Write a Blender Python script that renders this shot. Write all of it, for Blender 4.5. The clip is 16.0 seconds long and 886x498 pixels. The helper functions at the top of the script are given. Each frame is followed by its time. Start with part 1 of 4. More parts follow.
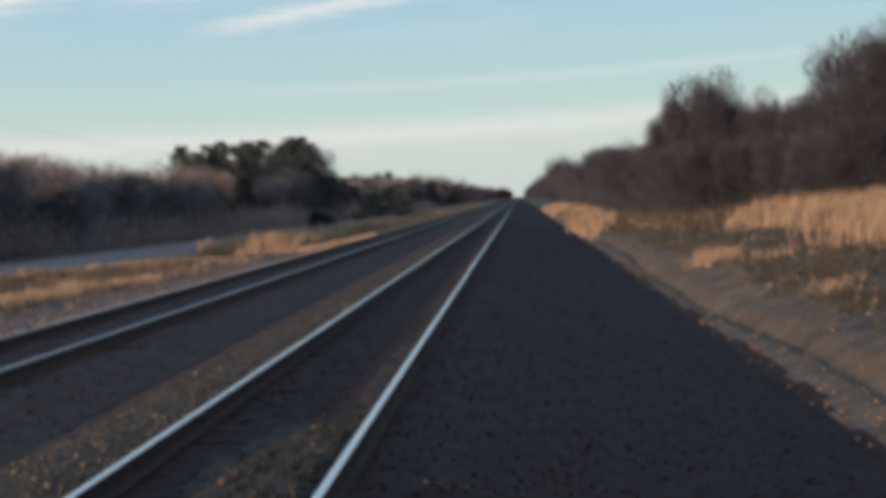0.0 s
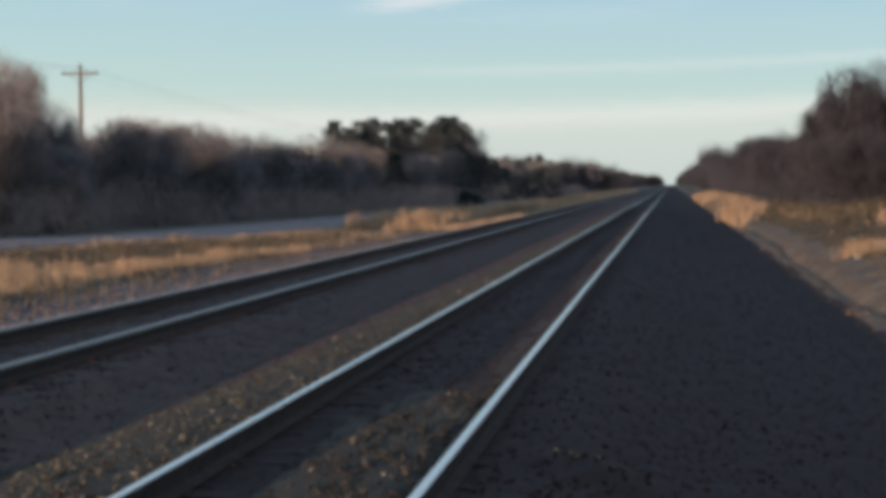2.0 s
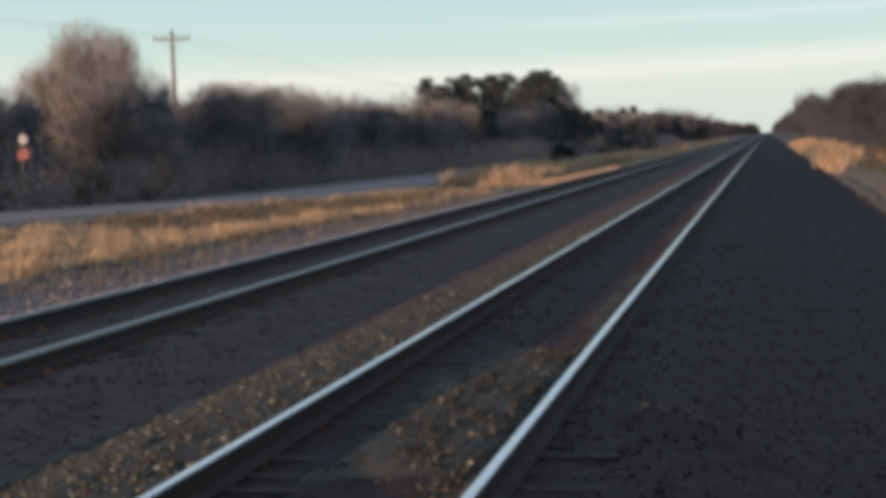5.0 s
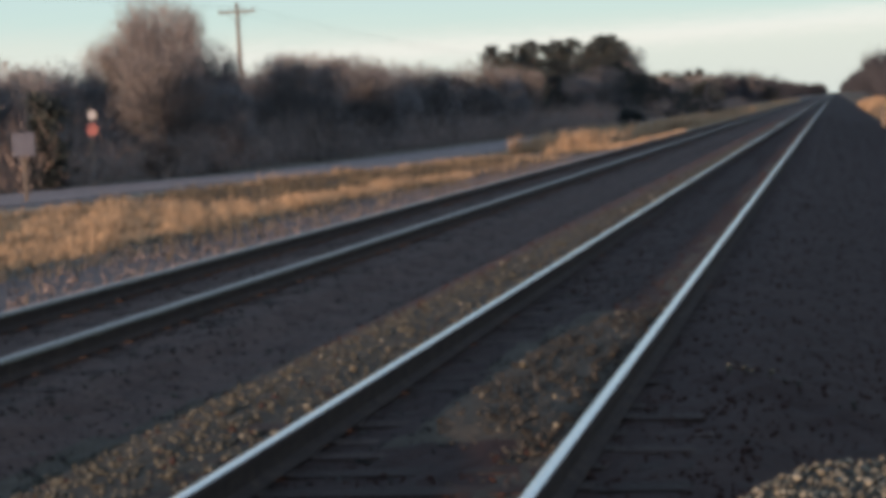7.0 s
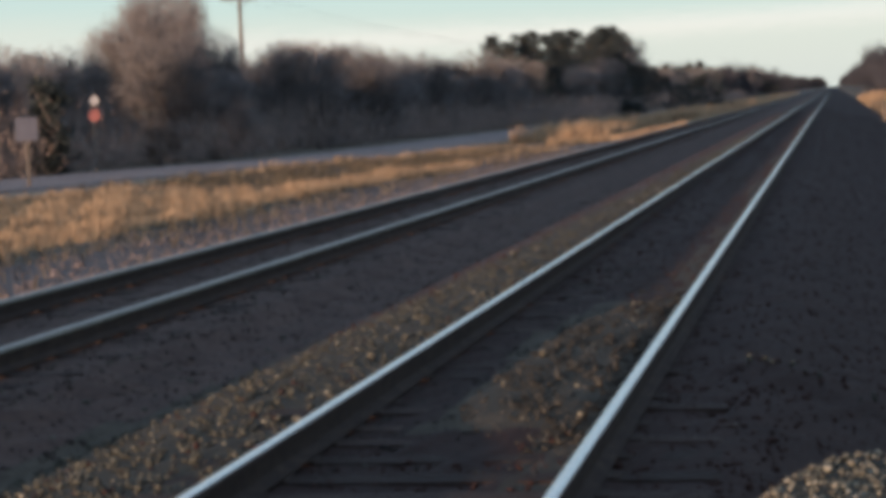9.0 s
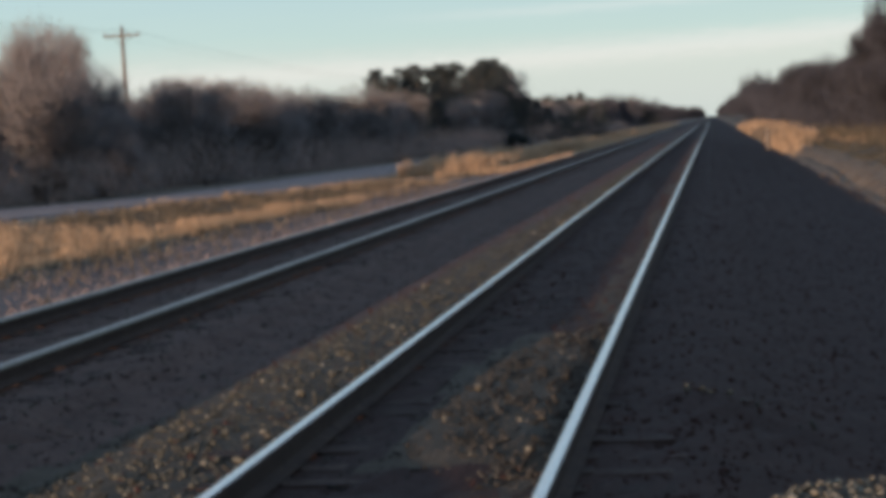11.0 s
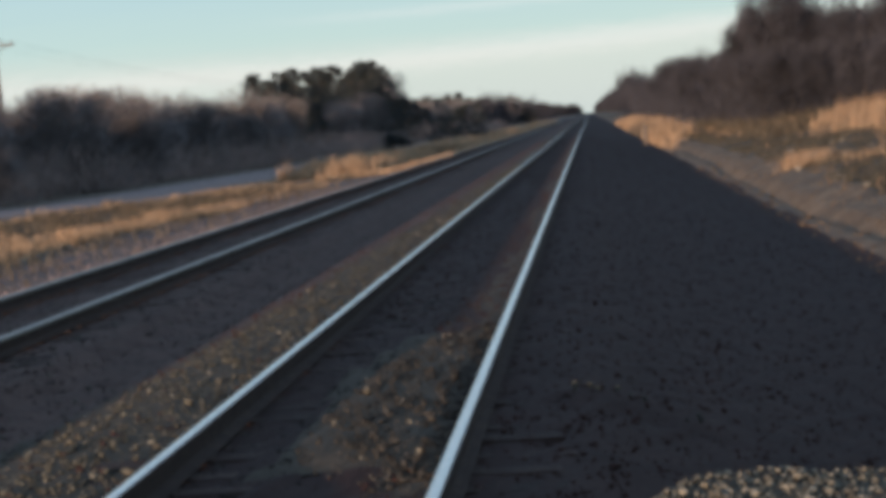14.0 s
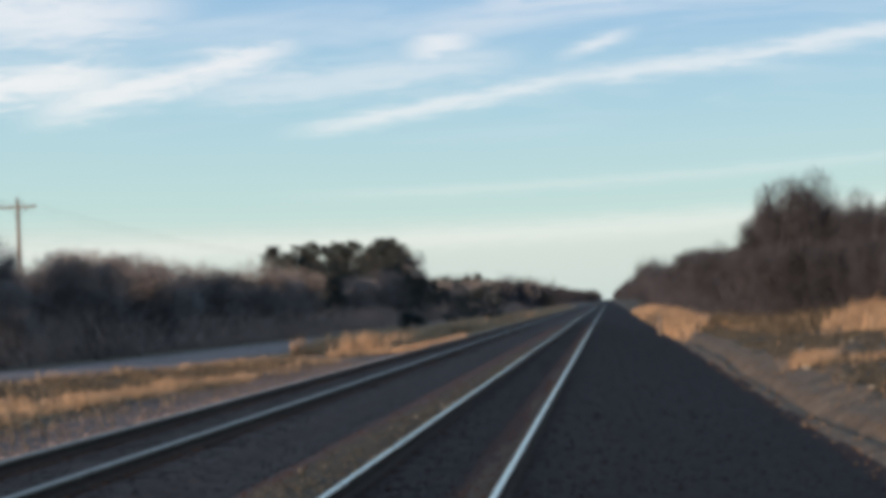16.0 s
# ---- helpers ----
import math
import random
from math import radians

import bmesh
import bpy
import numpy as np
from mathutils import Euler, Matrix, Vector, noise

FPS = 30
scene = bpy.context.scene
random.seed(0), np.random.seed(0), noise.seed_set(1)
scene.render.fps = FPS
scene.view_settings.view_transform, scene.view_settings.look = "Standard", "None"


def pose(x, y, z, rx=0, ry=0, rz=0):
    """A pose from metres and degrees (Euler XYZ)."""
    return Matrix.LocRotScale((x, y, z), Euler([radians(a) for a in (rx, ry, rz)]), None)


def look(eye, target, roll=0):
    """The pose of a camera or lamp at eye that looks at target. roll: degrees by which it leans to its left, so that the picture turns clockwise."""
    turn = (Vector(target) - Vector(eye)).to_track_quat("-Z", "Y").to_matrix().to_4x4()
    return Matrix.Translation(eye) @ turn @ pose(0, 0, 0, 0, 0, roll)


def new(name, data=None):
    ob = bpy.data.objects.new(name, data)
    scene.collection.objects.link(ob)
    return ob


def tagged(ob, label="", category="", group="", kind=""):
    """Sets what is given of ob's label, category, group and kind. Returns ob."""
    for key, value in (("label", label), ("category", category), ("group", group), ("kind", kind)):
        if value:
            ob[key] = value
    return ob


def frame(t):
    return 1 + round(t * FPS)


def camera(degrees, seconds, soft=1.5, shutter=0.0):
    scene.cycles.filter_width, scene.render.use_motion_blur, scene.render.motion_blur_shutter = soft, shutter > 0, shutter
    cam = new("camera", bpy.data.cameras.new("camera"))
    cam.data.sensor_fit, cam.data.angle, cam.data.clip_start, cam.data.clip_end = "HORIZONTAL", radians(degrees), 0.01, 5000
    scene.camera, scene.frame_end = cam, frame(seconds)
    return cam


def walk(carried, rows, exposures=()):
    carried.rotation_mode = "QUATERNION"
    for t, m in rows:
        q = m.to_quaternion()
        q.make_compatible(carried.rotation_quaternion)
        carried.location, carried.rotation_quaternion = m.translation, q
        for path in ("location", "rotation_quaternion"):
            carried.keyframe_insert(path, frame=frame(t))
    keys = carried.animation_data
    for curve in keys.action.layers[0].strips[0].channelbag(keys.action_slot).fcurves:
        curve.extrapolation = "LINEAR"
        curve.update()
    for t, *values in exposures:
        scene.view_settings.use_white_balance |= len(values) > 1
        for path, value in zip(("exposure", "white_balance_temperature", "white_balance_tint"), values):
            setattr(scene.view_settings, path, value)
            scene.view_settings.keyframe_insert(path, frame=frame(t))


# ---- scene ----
# ---------------------------------------------------------------- camera
cam = camera(23.95, 16.0, soft=5.7)
PATH = (
    (0.0, 1.984, 0.399, 1.670, 2.164, -1.360, -2.372),
    (0.5, 1.998, 0.399, 1.638, 2.441, -0.010, -1.377),
    (1.0, 2.014, 0.399, 1.563, 3.802, -0.451, -0.087),
    (1.5, 2.052, 0.399, 1.582, 4.915, -1.735, -0.038),
    (2.0, 2.040, 0.399, 1.566, 6.235, -1.754, -0.259),
    (2.5, 2.074, 0.399, 1.574, 7.557, -1.742, -0.725),
    (3.0, 2.076, 0.399, 1.543, 8.352, -1.601, -1.239),
    (3.5, 2.091, 0.399, 1.555, 8.507, -2.223, -1.371),
    (3.7, 2.102, 0.409, 1.567, 8.330, -2.327, -1.403),
    (5.8, 2.115, 0.511, 1.577, 9.715, -3.245, -2.452),
    (6.0, 2.091, 0.521, 1.560, 9.984, -3.288, -2.533),
    (6.5, 2.064, 0.545, 1.546, 10.655, -3.234, -2.761),
    (7.0, 2.038, 0.513, 1.552, 10.821, -3.709, -3.182),
    (7.5, 1.964, 0.499, 1.548, 9.789, -3.935, -3.981),
    (8.0, 1.917, 0.486, 1.552, 9.171, -3.332, -3.696),
    (8.5, 1.904, 0.473, 1.568, 9.937, -4.020, -2.542),
    (8.7, 1.904, 0.484, 1.554, 10.772, -3.994, -2.574),
    (10.8, 1.563, 0.601, 1.528, 8.905, -3.810, -3.700),
    (11.0, 1.556, 0.612, 1.552, 7.528, -3.232, -3.339),
    (11.5, 1.561, 0.640, 1.548, 5.354, -2.176, -2.947),
    (12.0, 1.542, 0.668, 1.534, 5.161, -1.880, -3.150),
    (12.5, 1.547, 0.496, 1.551, 5.434, -1.889, -3.036),
    (13.0, 1.549, 0.557, 1.552, 5.289, -2.111, -3.044),
    (13.5, 1.549, 0.583, 1.545, 5.161, -2.583, -3.623),
    (14.0, 1.540, 0.609, 1.560, 4.296, -3.415, -4.730),
    (14.5, 1.544, 0.551, 1.567, 3.250, -2.668, -4.339),
    (15.0, 1.555, 0.595, 1.596, 3.484, -1.817, -3.709),
    (15.5, 1.704, 0.545, 1.615, 4.901, -0.890, -3.189),
    (16.0, 1.781, 0.495, 1.627, 4.479, 1.523, -2.065),
)
ROWS = [(t, pose(x, y, z, 90 + pitch, 0, yaw) @ pose(0, 0, 0, 0, 0, roll)) for t, x, y, z, yaw, pitch, roll in PATH]
walk(cam, ROWS, ((0.0, 0.61, 7180, 20), (2.0, 0.65, 7180, 20), (3.5, 0.74, 7340, 21), (6.0, 0.86, 7490, 22), (7.5, 0.82, 7490, 22), (8.5, 0.84, 7490, 22), (11.0, 0.70, 7290, 21), (14.0, 0.73, 7190, 20), (14.5, 0.82, 7190, 20), (16.0, 0.72, 7090, 17)))

# ---------------------------------------------------------------- light
SUN_TURN, SUN_UP = 157.0, 4.25          # degrees to the left of the track's direction, and above the horizon
world = bpy.data.worlds.new("sky")
scene.world = world
world.use_nodes = True
wt = world.node_tree
wt.nodes.clear()


def wnode(kind, **values):
    n = wt.nodes.new(kind)
    for k, v in values.items():
        n.inputs[k].default_value = v
    return n


w_out = wnode("ShaderNodeOutputWorld")
w_bg = wnode("ShaderNodeBackground", Strength=0.13)
w_sky = wt.nodes.new("ShaderNodeTexSky")
w_sky.sky_type = "NISHITA"
w_sky.sun_disc = False
w_sky.sun_elevation = radians(SUN_UP)
w_sky.sun_rotation = radians(-SUN_TURN)
w_sky.air_density, w_sky.dust_density, w_sky.ozone_density = 1.0, 0.6, 2.0
# thin cirrus: long streaks, stretched along one heading, only above the low haze
w_co = wnode("ShaderNodeTexCoord")
w_sep = wnode("ShaderNodeSeparateXYZ")
w_low = wnode("ShaderNodeMapping", Scale=(2.3, 1.0, 2.3))
w_unit = wt.nodes.new("ShaderNodeVectorMath")
w_unit.operation = "NORMALIZE"
wt.links.new(w_co.outputs["Generated"], w_low.inputs[0])
wt.links.new(w_low.outputs[0], w_unit.inputs[0])
wt.links.new(w_unit.outputs[0], w_sep.inputs[0])


def wmath(op, a, b=None):
    n = wt.nodes.new("ShaderNodeMath")
    n.operation = op
    for i, v in enumerate((a, b)):
        if isinstance(v, (int, float)):
            n.inputs[i].default_value = v
        elif v is not None:
            wt.links.new(v, n.inputs[i])
    return n.outputs[0]


up = wmath("MAXIMUM", w_sep.outputs[2], 0.02)
plan = wnode("ShaderNodeCombineXYZ")
wt.links.new(wmath("DIVIDE", w_sep.outputs[0], wmath("ADD", up, 0.1)), plan.inputs[0])
wt.links.new(wmath("DIVIDE", w_sep.outputs[1], wmath("ADD", up, 0.1)), plan.inputs[1])
w_map = wnode("ShaderNodeMapping", Rotation=(0, 0, radians(-38)), Scale=(0.55, 2.0, 1.0), Location=(3.1, 0.8, 0.0))
wt.links.new(plan.outputs[0], w_map.inputs[0])
w_noise = wnode("ShaderNodeTexNoise", Scale=1.6, Detail=7.0, Roughness=0.6, Distortion=0.6)
wt.links.new(w_map.outputs[0], w_noise.inputs["Vector"])
w_ramp = wt.nodes.new("ShaderNodeValToRGB")
w_ramp.color_ramp.elements[0].position, w_ramp.color_ramp.elements[1].position = 0.46, 0.85
wt.links.new(w_noise.outputs[0], w_ramp.inputs[0])
w_high = wnode("ShaderNodeMapRange", **{"From Min": 0.15, "From Max": 0.30})
wt.links.new(w_sep.outputs[2], w_high.inputs[0])
amount = wmath("MULTIPLY", w_ramp.outputs[0], wmath("MULTIPLY", w_high.outputs[0], 0.55))
# single wisps and streaks: heading (left of the line) and height in degrees at both ends, half width, strength
turn = wmath("MULTIPLY", wmath("ARCTAN2", wmath("MULTIPLY", w_sep.outputs[0], -1.0), w_sep.outputs[1]), 57.296)
tall = wmath("MULTIPLY", wmath("ARCSINE", w_sep.outputs[2]), 57.296)
w_fray = wnode("ShaderNodeTexNoise", Scale=9.0, Detail=6.0, Roughness=0.65, Distortion=0.8)
wt.links.new(w_map.outputs[0], w_fray.inputs["Vector"])
fray = wmath("MULTIPLY", wmath("SUBTRACT", w_fray.outputs[0], 0.5), 3.4)
for h0, t0, h1, t1, half, strength in ((18, 10.8, 1, 13.9, 0.5, 0.5), (4, 13.5, -24, 15.6, 0.55, 0.5), (32, 11.2, 19, 15.4, 0.9, 0.65), (24, 12.6, 6, 14.9, 0.9, 0.35), (44, 10.4, 28, 13.4, 1.0, 0.7),
                                       (48, 14.0, 26, 17.0, 1.6, 0.6), (12.0, 15.4, 7.8, 16.2, 0.8, 0.6), (2.0, 15.2, -1.8, 16.2, 0.4, 0.5), (16, 6.9, -20, 8.0, 0.3, 0.16), (9, 17.6, -14, 20, 0.9, 0.35), (40, 3.3, -24, 5.2, 0.7, 0.28)):
    u = wmath("DIVIDE", wmath("SUBTRACT", turn, h0), h1 - h0)
    mid = wmath("ADD", wmath("MULTIPLY", u, t1 - t0), t0)
    off = wmath("DIVIDE", wmath("ADD", wmath("SUBTRACT", tall, mid), wmath("MULTIPLY", fray, half)), half)
    body = wmath("EXPONENT", wmath("MULTIPLY", wmath("MULTIPLY", off, off), -1.0))
    ends = wmath("MULTIPLY", wmath("SUBTRACT", u, 0.5), 1.9)
    ends = wmath("EXPONENT", wmath("MULTIPLY", wmath("POWER", wmath("ABSOLUTE", ends), 6.0 if abs(h1 - h0) > 5 else 2.0), -1.0))
    amount = wmath("MAXIMUM", amount, wmath("MULTIPLY", wmath("MULTIPLY", body, ends), strength))
# thin high haze that pales the sky, cream and denser in a low bank of cloud
w_haze = wt.nodes.new("ShaderNodeValToRGB")
el = w_haze.color_ramp.elements
for k, (p, c) in enumerate(((0.0, (2.8, 3.7, 3.85)), (0.07, (2.8, 3.75, 3.85)), (0.1, (2.25, 3.6, 3.85)), (0.2, (1.7, 3.1, 3.95)), (0.34, (1.2, 2.4, 3.9)))):
    n = el[k] if k < 2 else el.new(p)
    n.position, n.color = p, (*[q / 4 for q in c], 1)
bend = wmath("ADD", w_sep.outputs[2], wmath("MULTIPLY", wmath("SUBTRACT", w_noise.outputs[0], 0.5), 0.02))
wt.links.new(bend, w_haze.inputs[0])
w_gain = wt.nodes.new("ShaderNodeMix")
w_gain.data_type, w_gain.blend_type = "RGBA", "MULTIPLY"
w_gain.inputs["Factor"].default_value, w_gain.inputs["B"].default_value = 1.0, (4, 4, 4, 1)
wt.links.new(w_haze.outputs[0], w_gain.inputs["A"])
w_pale = wt.nodes.new("ShaderNodeMix")
w_pale.data_type = "RGBA"
w_pale.inputs["Factor"].default_value = 0.85
wt.links.new(w_sky.outputs[0], w_pale.inputs["A"])
wt.links.new(w_gain.outputs["Result"], w_pale.inputs["B"])
w_mix = wt.nodes.new("ShaderNodeMix")
w_mix.data_type = "RGBA"
w_mix.inputs["B"].default_value = (4.6, 4.75, 4.8, 1)
wt.links.new(amount, w_mix.inputs["Factor"])
wt.links.new(w_pale.outputs["Result"], w_mix.inputs["A"])
wt.links.new(w_mix.outputs["Result"], w_bg.inputs["Color"])
wt.links.new(w_bg.outputs[0], w_out.inputs[0])

a, e = radians(SUN_TURN), radians(SUN_UP)
sun_way = Vector((-math.sin(a) * math.cos(e), math.cos(a) * math.cos(e), math.sin(e)))
sun = new("sun", bpy.data.lights.new("sun", "SUN"))
sun.data.energy, sun.data.angle, sun.data.color = 3.8, radians(0.6), (1.0, 0.78, 0.58)
sun.matrix_world = look(sun_way * 100, (0, 0, 0))

# ---------------------------------------------------------------- materials


def material(name, colours, scale, rough=0.85, metal=0.0, bump=0.3, bump_scale=None, per_piece=0.0, stretch=(1, 1, 1), fine=6.0, transmit=0.0, island=False, sheen=0.15, per_thing=0.0):
    """A surface with colour at two scales (blotches and grain), relief, and a shift of value from piece to piece."""
    m = bpy.data.materials.new(name)
    m.use_nodes = True
    t = m.node_tree
    b = t.nodes["Principled BSDF"]
    b.inputs["Roughness"].default_value, b.inputs["Metallic"].default_value = rough, metal
    b.inputs["Specular IOR Level"].default_value = 0.5 if metal or rough < 0.6 else sheen
    co = t.nodes.new("ShaderNodeTexCoord")
    mp = t.nodes.new("ShaderNodeMapping")
    mp.inputs["Scale"].default_value = stretch
    t.links.new(co.outputs["Object"], mp.inputs[0])
    big = t.nodes.new("ShaderNodeTexNoise")
    big.inputs["Scale"].default_value, big.inputs["Detail"].default_value = scale, 4
    small = t.nodes.new("ShaderNodeTexNoise")
    small.inputs["Scale"].default_value, small.inputs["Detail"].default_value = scale * fine, 5
    for n in (big, small):
        t.links.new(mp.outputs[0], n.inputs["Vector"])
    both = t.nodes.new("ShaderNodeMath")
    both.operation = "MULTIPLY_ADD"
    t.links.new(small.outputs[0], both.inputs[0])
    both.inputs[1].default_value = 0.5
    half = t.nodes.new("ShaderNodeMath")
    half.operation = "MULTIPLY"
    half.inputs[1].default_value = 0.5
    t.links.new(big.outputs[0], half.inputs[0])
    t.links.new(half.outputs[0], both.inputs[2])
    ramp = t.nodes.new("ShaderNodeValToRGB")
    el = ramp.color_ramp.elements
    for i, c in enumerate(colours):
        p = 0.34 + 0.32 * i / max(1, len(colours) - 1)
        s = el[i] if i < 2 else el.new(p)
        s.position, s.color = p, (*c, 1)
    t.links.new(both.outputs[0], ramp.inputs[0])
    col = ramp.outputs[0]
    if per_piece:
        if island:
            rnd = t.nodes.new("ShaderNodeNewGeometry").outputs["Random Per Island"]
        else:
            rnd = t.nodes.new("ShaderNodeObjectInfo").outputs["Random"]
        rg = t.nodes.new("ShaderNodeMapRange")
        rg.inputs["To Min"].default_value, rg.inputs["To Max"].default_value = 1 - per_piece, 1 + per_piece
        t.links.new(rnd, rg.inputs[0])
        hsv = t.nodes.new("ShaderNodeHueSaturation")
        t.links.new(rg.outputs[0], hsv.inputs["Value"])
        t.links.new(col, hsv.inputs["Color"])
        col = hsv.outputs[0]
    if per_thing:
        rg = t.nodes.new("ShaderNodeMapRange")
        rg.inputs["To Min"].default_value, rg.inputs["To Max"].default_value = 1 - per_thing, 1 + per_thing
        t.links.new(t.nodes.new("ShaderNodeObjectInfo").outputs["Random"], rg.inputs[0])
        hsv = t.nodes.new("ShaderNodeHueSaturation")
        t.links.new(rg.outputs[0], hsv.inputs["Value"])
        t.links.new(col, hsv.inputs["Color"])
        col = hsv.outputs[0]
    t.links.new(col, b.inputs["Base Color"])
    if bump:
        bp = t.nodes.new("ShaderNodeBump")
        bp.inputs["Strength"].default_value, bp.inputs["Distance"].default_value = bump, 0.03
        src = small
        if bump_scale:
            src = t.nodes.new("ShaderNodeTexNoise")
            src.inputs["Scale"].default_value, src.inputs["Detail"].default_value = bump_scale, 3
            t.links.new(mp.outputs[0], src.inputs["Vector"])
        t.links.new(src.outputs[0], bp.inputs["Height"])
        t.links.new(bp.outputs[0], b.inputs["Normal"])
    if transmit:
        tr = t.nodes.new("ShaderNodeBsdfTranslucent")
        t.links.new(col, tr.inputs[0])
        mx = t.nodes.new("ShaderNodeMixShader")
        mx.inputs[0].default_value = transmit
        t.links.new(b.outputs[0], mx.inputs[1])
        t.links.new(tr.outputs[0], mx.inputs[2])
        t.links.new(mx.outputs[0], t.nodes["Material Output"].inputs[0])
    return m


M_soil = material("soil_and_thatch", ((0.045, 0.037, 0.028), (0.085, 0.068, 0.05), (0.14, 0.108, 0.075)), 0.5, bump=0.6, bump_scale=9)
M_dirt = material("packed_dirt", ((0.06776, 0.04797, 0.03322), (0.1207, 0.08534, 0.05865), (0.1787, 0.1306, 0.09019)), 0.9, bump=0.5, bump_scale=12)
M_bed = material("dark_ballast_bed", ((0.01682, 0.007456, 0.005804), (0.02478, 0.01104, 0.008603), (0.03358, 0.01519, 0.01143)), 2.5, bump=0.5, bump_scale=26)
# same bed in a lighter tone, left of the near track
M_bed_far = material("far_track_ballast_bed", ((0.04434, 0.0256, 0.02075), (0.06551, 0.03802, 0.03069), (0.0888, 0.05233, 0.04082)), 2.5, bump=0.5, bump_scale=26)
M_stone_dark = material("dark_ballast_stone", ((0.02921, 0.01367, 0.01118), (0.04098, 0.01948, 0.01602), (0.05369, 0.02588, 0.02099)), 9, bump=0.2, per_piece=0.18, island=True)
# lighter ballast tones; on the strip and the heap they stand for sunlight
M_stone_light = material("light_ballast_stone", ((0.03681, 0.03409, 0.02727), (0.05726, 0.05454, 0.04318), (0.08692, 0.08408, 0.06817)), 9, bump=0.3, per_piece=0.5, island=True)
M_stone_heap = material("sunlit_heap_stone", ((0.0243, 0.0216, 0.01836), (0.03807, 0.0342, 0.02938), (0.06075, 0.0558, 0.04774)), 9, bump=0.3, per_piece=0.6, island=True)
# floor of the wood, lightened to throw fill up into its dim foot
M_litter = material("lightened_leaf_litter", ((0.0637, 0.04969, 0.03822), (0.1019, 0.07959, 0.06051), (0.1401, 0.1115, 0.08596)), 0.8, bump=0.7, bump_scale=8)
# ground between those stones, with the sunlight put into its colour
M_fines_lit = material("sunlit_fines", ((0.03519, 0.02716, 0.01898), (0.05194, 0.04032, 0.02875), (0.07378, 0.05789, 0.04118)), 4, bump=0.6, bump_scale=30)
M_shoulder = material("grey_gravel_shoulder", ((0.054, 0.048, 0.048), (0.084, 0.0744, 0.0744), (0.12, 0.108, 0.1068)), 3, bump=0.6, bump_scale=22)
M_stone_pale = material("pale_crushed_stone", ((0.07473, 0.06652, 0.05058), (0.1401, 0.1273, 0.09898), (0.2239, 0.2065, 0.169)), 9, bump=0.3, per_piece=0.6, island=True)
M_stone_grey = material("grey_crushed_stone", ((0.08797, 0.06885, 0.06694), (0.1351, 0.1074, 0.1031), (0.19, 0.1543, 0.1479)), 9, bump=0.3, per_piece=0.35, island=True)
M_rail_top = material("polished_rail_steel", ((0.6724, 0.6336, 0.5622), (0.7774, 0.7326, 0.6515)), 3, rough=0.26, metal=1.0, bump=0.05, stretch=(20, 0.3, 1))
M_rail_dull = material("duller_rail_steel", ((0.24, 0.235, 0.215), (0.31, 0.305, 0.28)), 3, rough=0.55, metal=1.0, bump=0.08, stretch=(20, 0.3, 1))
M_rail_side = material("rusty_rail_steel", ((0.02475, 0.018, 0.01631), (0.0405, 0.02812, 0.02363), (0.0675, 0.04612, 0.036)), 8, rough=0.9, metal=0.0, bump=0.3)
M_tie = material("creosoted_tie_wood", ((0.0219, 0.0137, 0.0119), (0.0413, 0.0252, 0.0208), (0.0668, 0.042, 0.0327)), 2.5, rough=0.8, bump=0.7, per_piece=0.35, stretch=(0.5, 9, 9))
M_road = material("worn_asphalt", ((0.1406, 0.1066, 0.09836), (0.2009, 0.1534, 0.14), (0.2678, 0.2054, 0.1841)), 0.6, rough=0.85, bump=0.3, bump_scale=40)
M_grass = material("dry_tan_grass", ((0.3018, 0.1944, 0.1182), (0.423, 0.2798, 0.1748), (0.544, 0.377, 0.244)), 0.6, rough=0.75, bump=0, per_piece=0.35, transmit=0.5, island=True)
M_thatch = material("straw_litter", ((0.169, 0.124, 0.0845), (0.273, 0.202, 0.137), (0.39, 0.293, 0.202)), 1.2, bump=0.6, bump_scale=18)
M_weed = material("dull_olive_weeds", ((0.0361, 0.034, 0.0275), (0.057, 0.052, 0.0418), (0.0855, 0.075, 0.0581)), 0.7, rough=0.85, bump=0, per_piece=0.4, island=True)
M_weed_dry = material("dry_olive_weeds", ((0.0527, 0.0434, 0.03224), (0.0775, 0.06448, 0.04836), (0.1116, 0.093, 0.0682)), 0.7, rough=0.85, bump=0, per_piece=0.4, island=True)
M_stone_far = material("far_track_ballast_stone", ((0.03655, 0.02736, 0.0248), (0.0536, 0.04019, 0.03591), (0.0731, 0.05643, 0.04959)), 9, bump=0.2, per_piece=0.25, island=True)
M_bark = material("grey_brown_bark", ((0.072, 0.05904, 0.05616), (0.1224, 0.1008, 0.09504), (0.1872, 0.1555, 0.144)), 3, bump=0.8, stretch=(1, 1, 0.3))
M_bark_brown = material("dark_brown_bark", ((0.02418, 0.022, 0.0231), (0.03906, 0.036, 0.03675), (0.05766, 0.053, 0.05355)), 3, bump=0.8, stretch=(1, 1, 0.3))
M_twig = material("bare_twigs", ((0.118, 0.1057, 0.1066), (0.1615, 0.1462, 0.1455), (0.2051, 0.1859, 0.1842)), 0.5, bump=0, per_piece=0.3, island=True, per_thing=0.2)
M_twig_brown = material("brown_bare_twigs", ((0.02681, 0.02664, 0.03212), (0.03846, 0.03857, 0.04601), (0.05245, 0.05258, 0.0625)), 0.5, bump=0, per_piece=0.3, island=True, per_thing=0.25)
# lighter than the crown twigs, to offset the shade at the wood's foot
M_brush_light = material("lightened_brush", ((0.1779, 0.1346, 0.12), (0.2519, 0.1916, 0.1695), (0.3261, 0.2471, 0.2165)), 0.5, bump=0, per_piece=0.3, island=True)
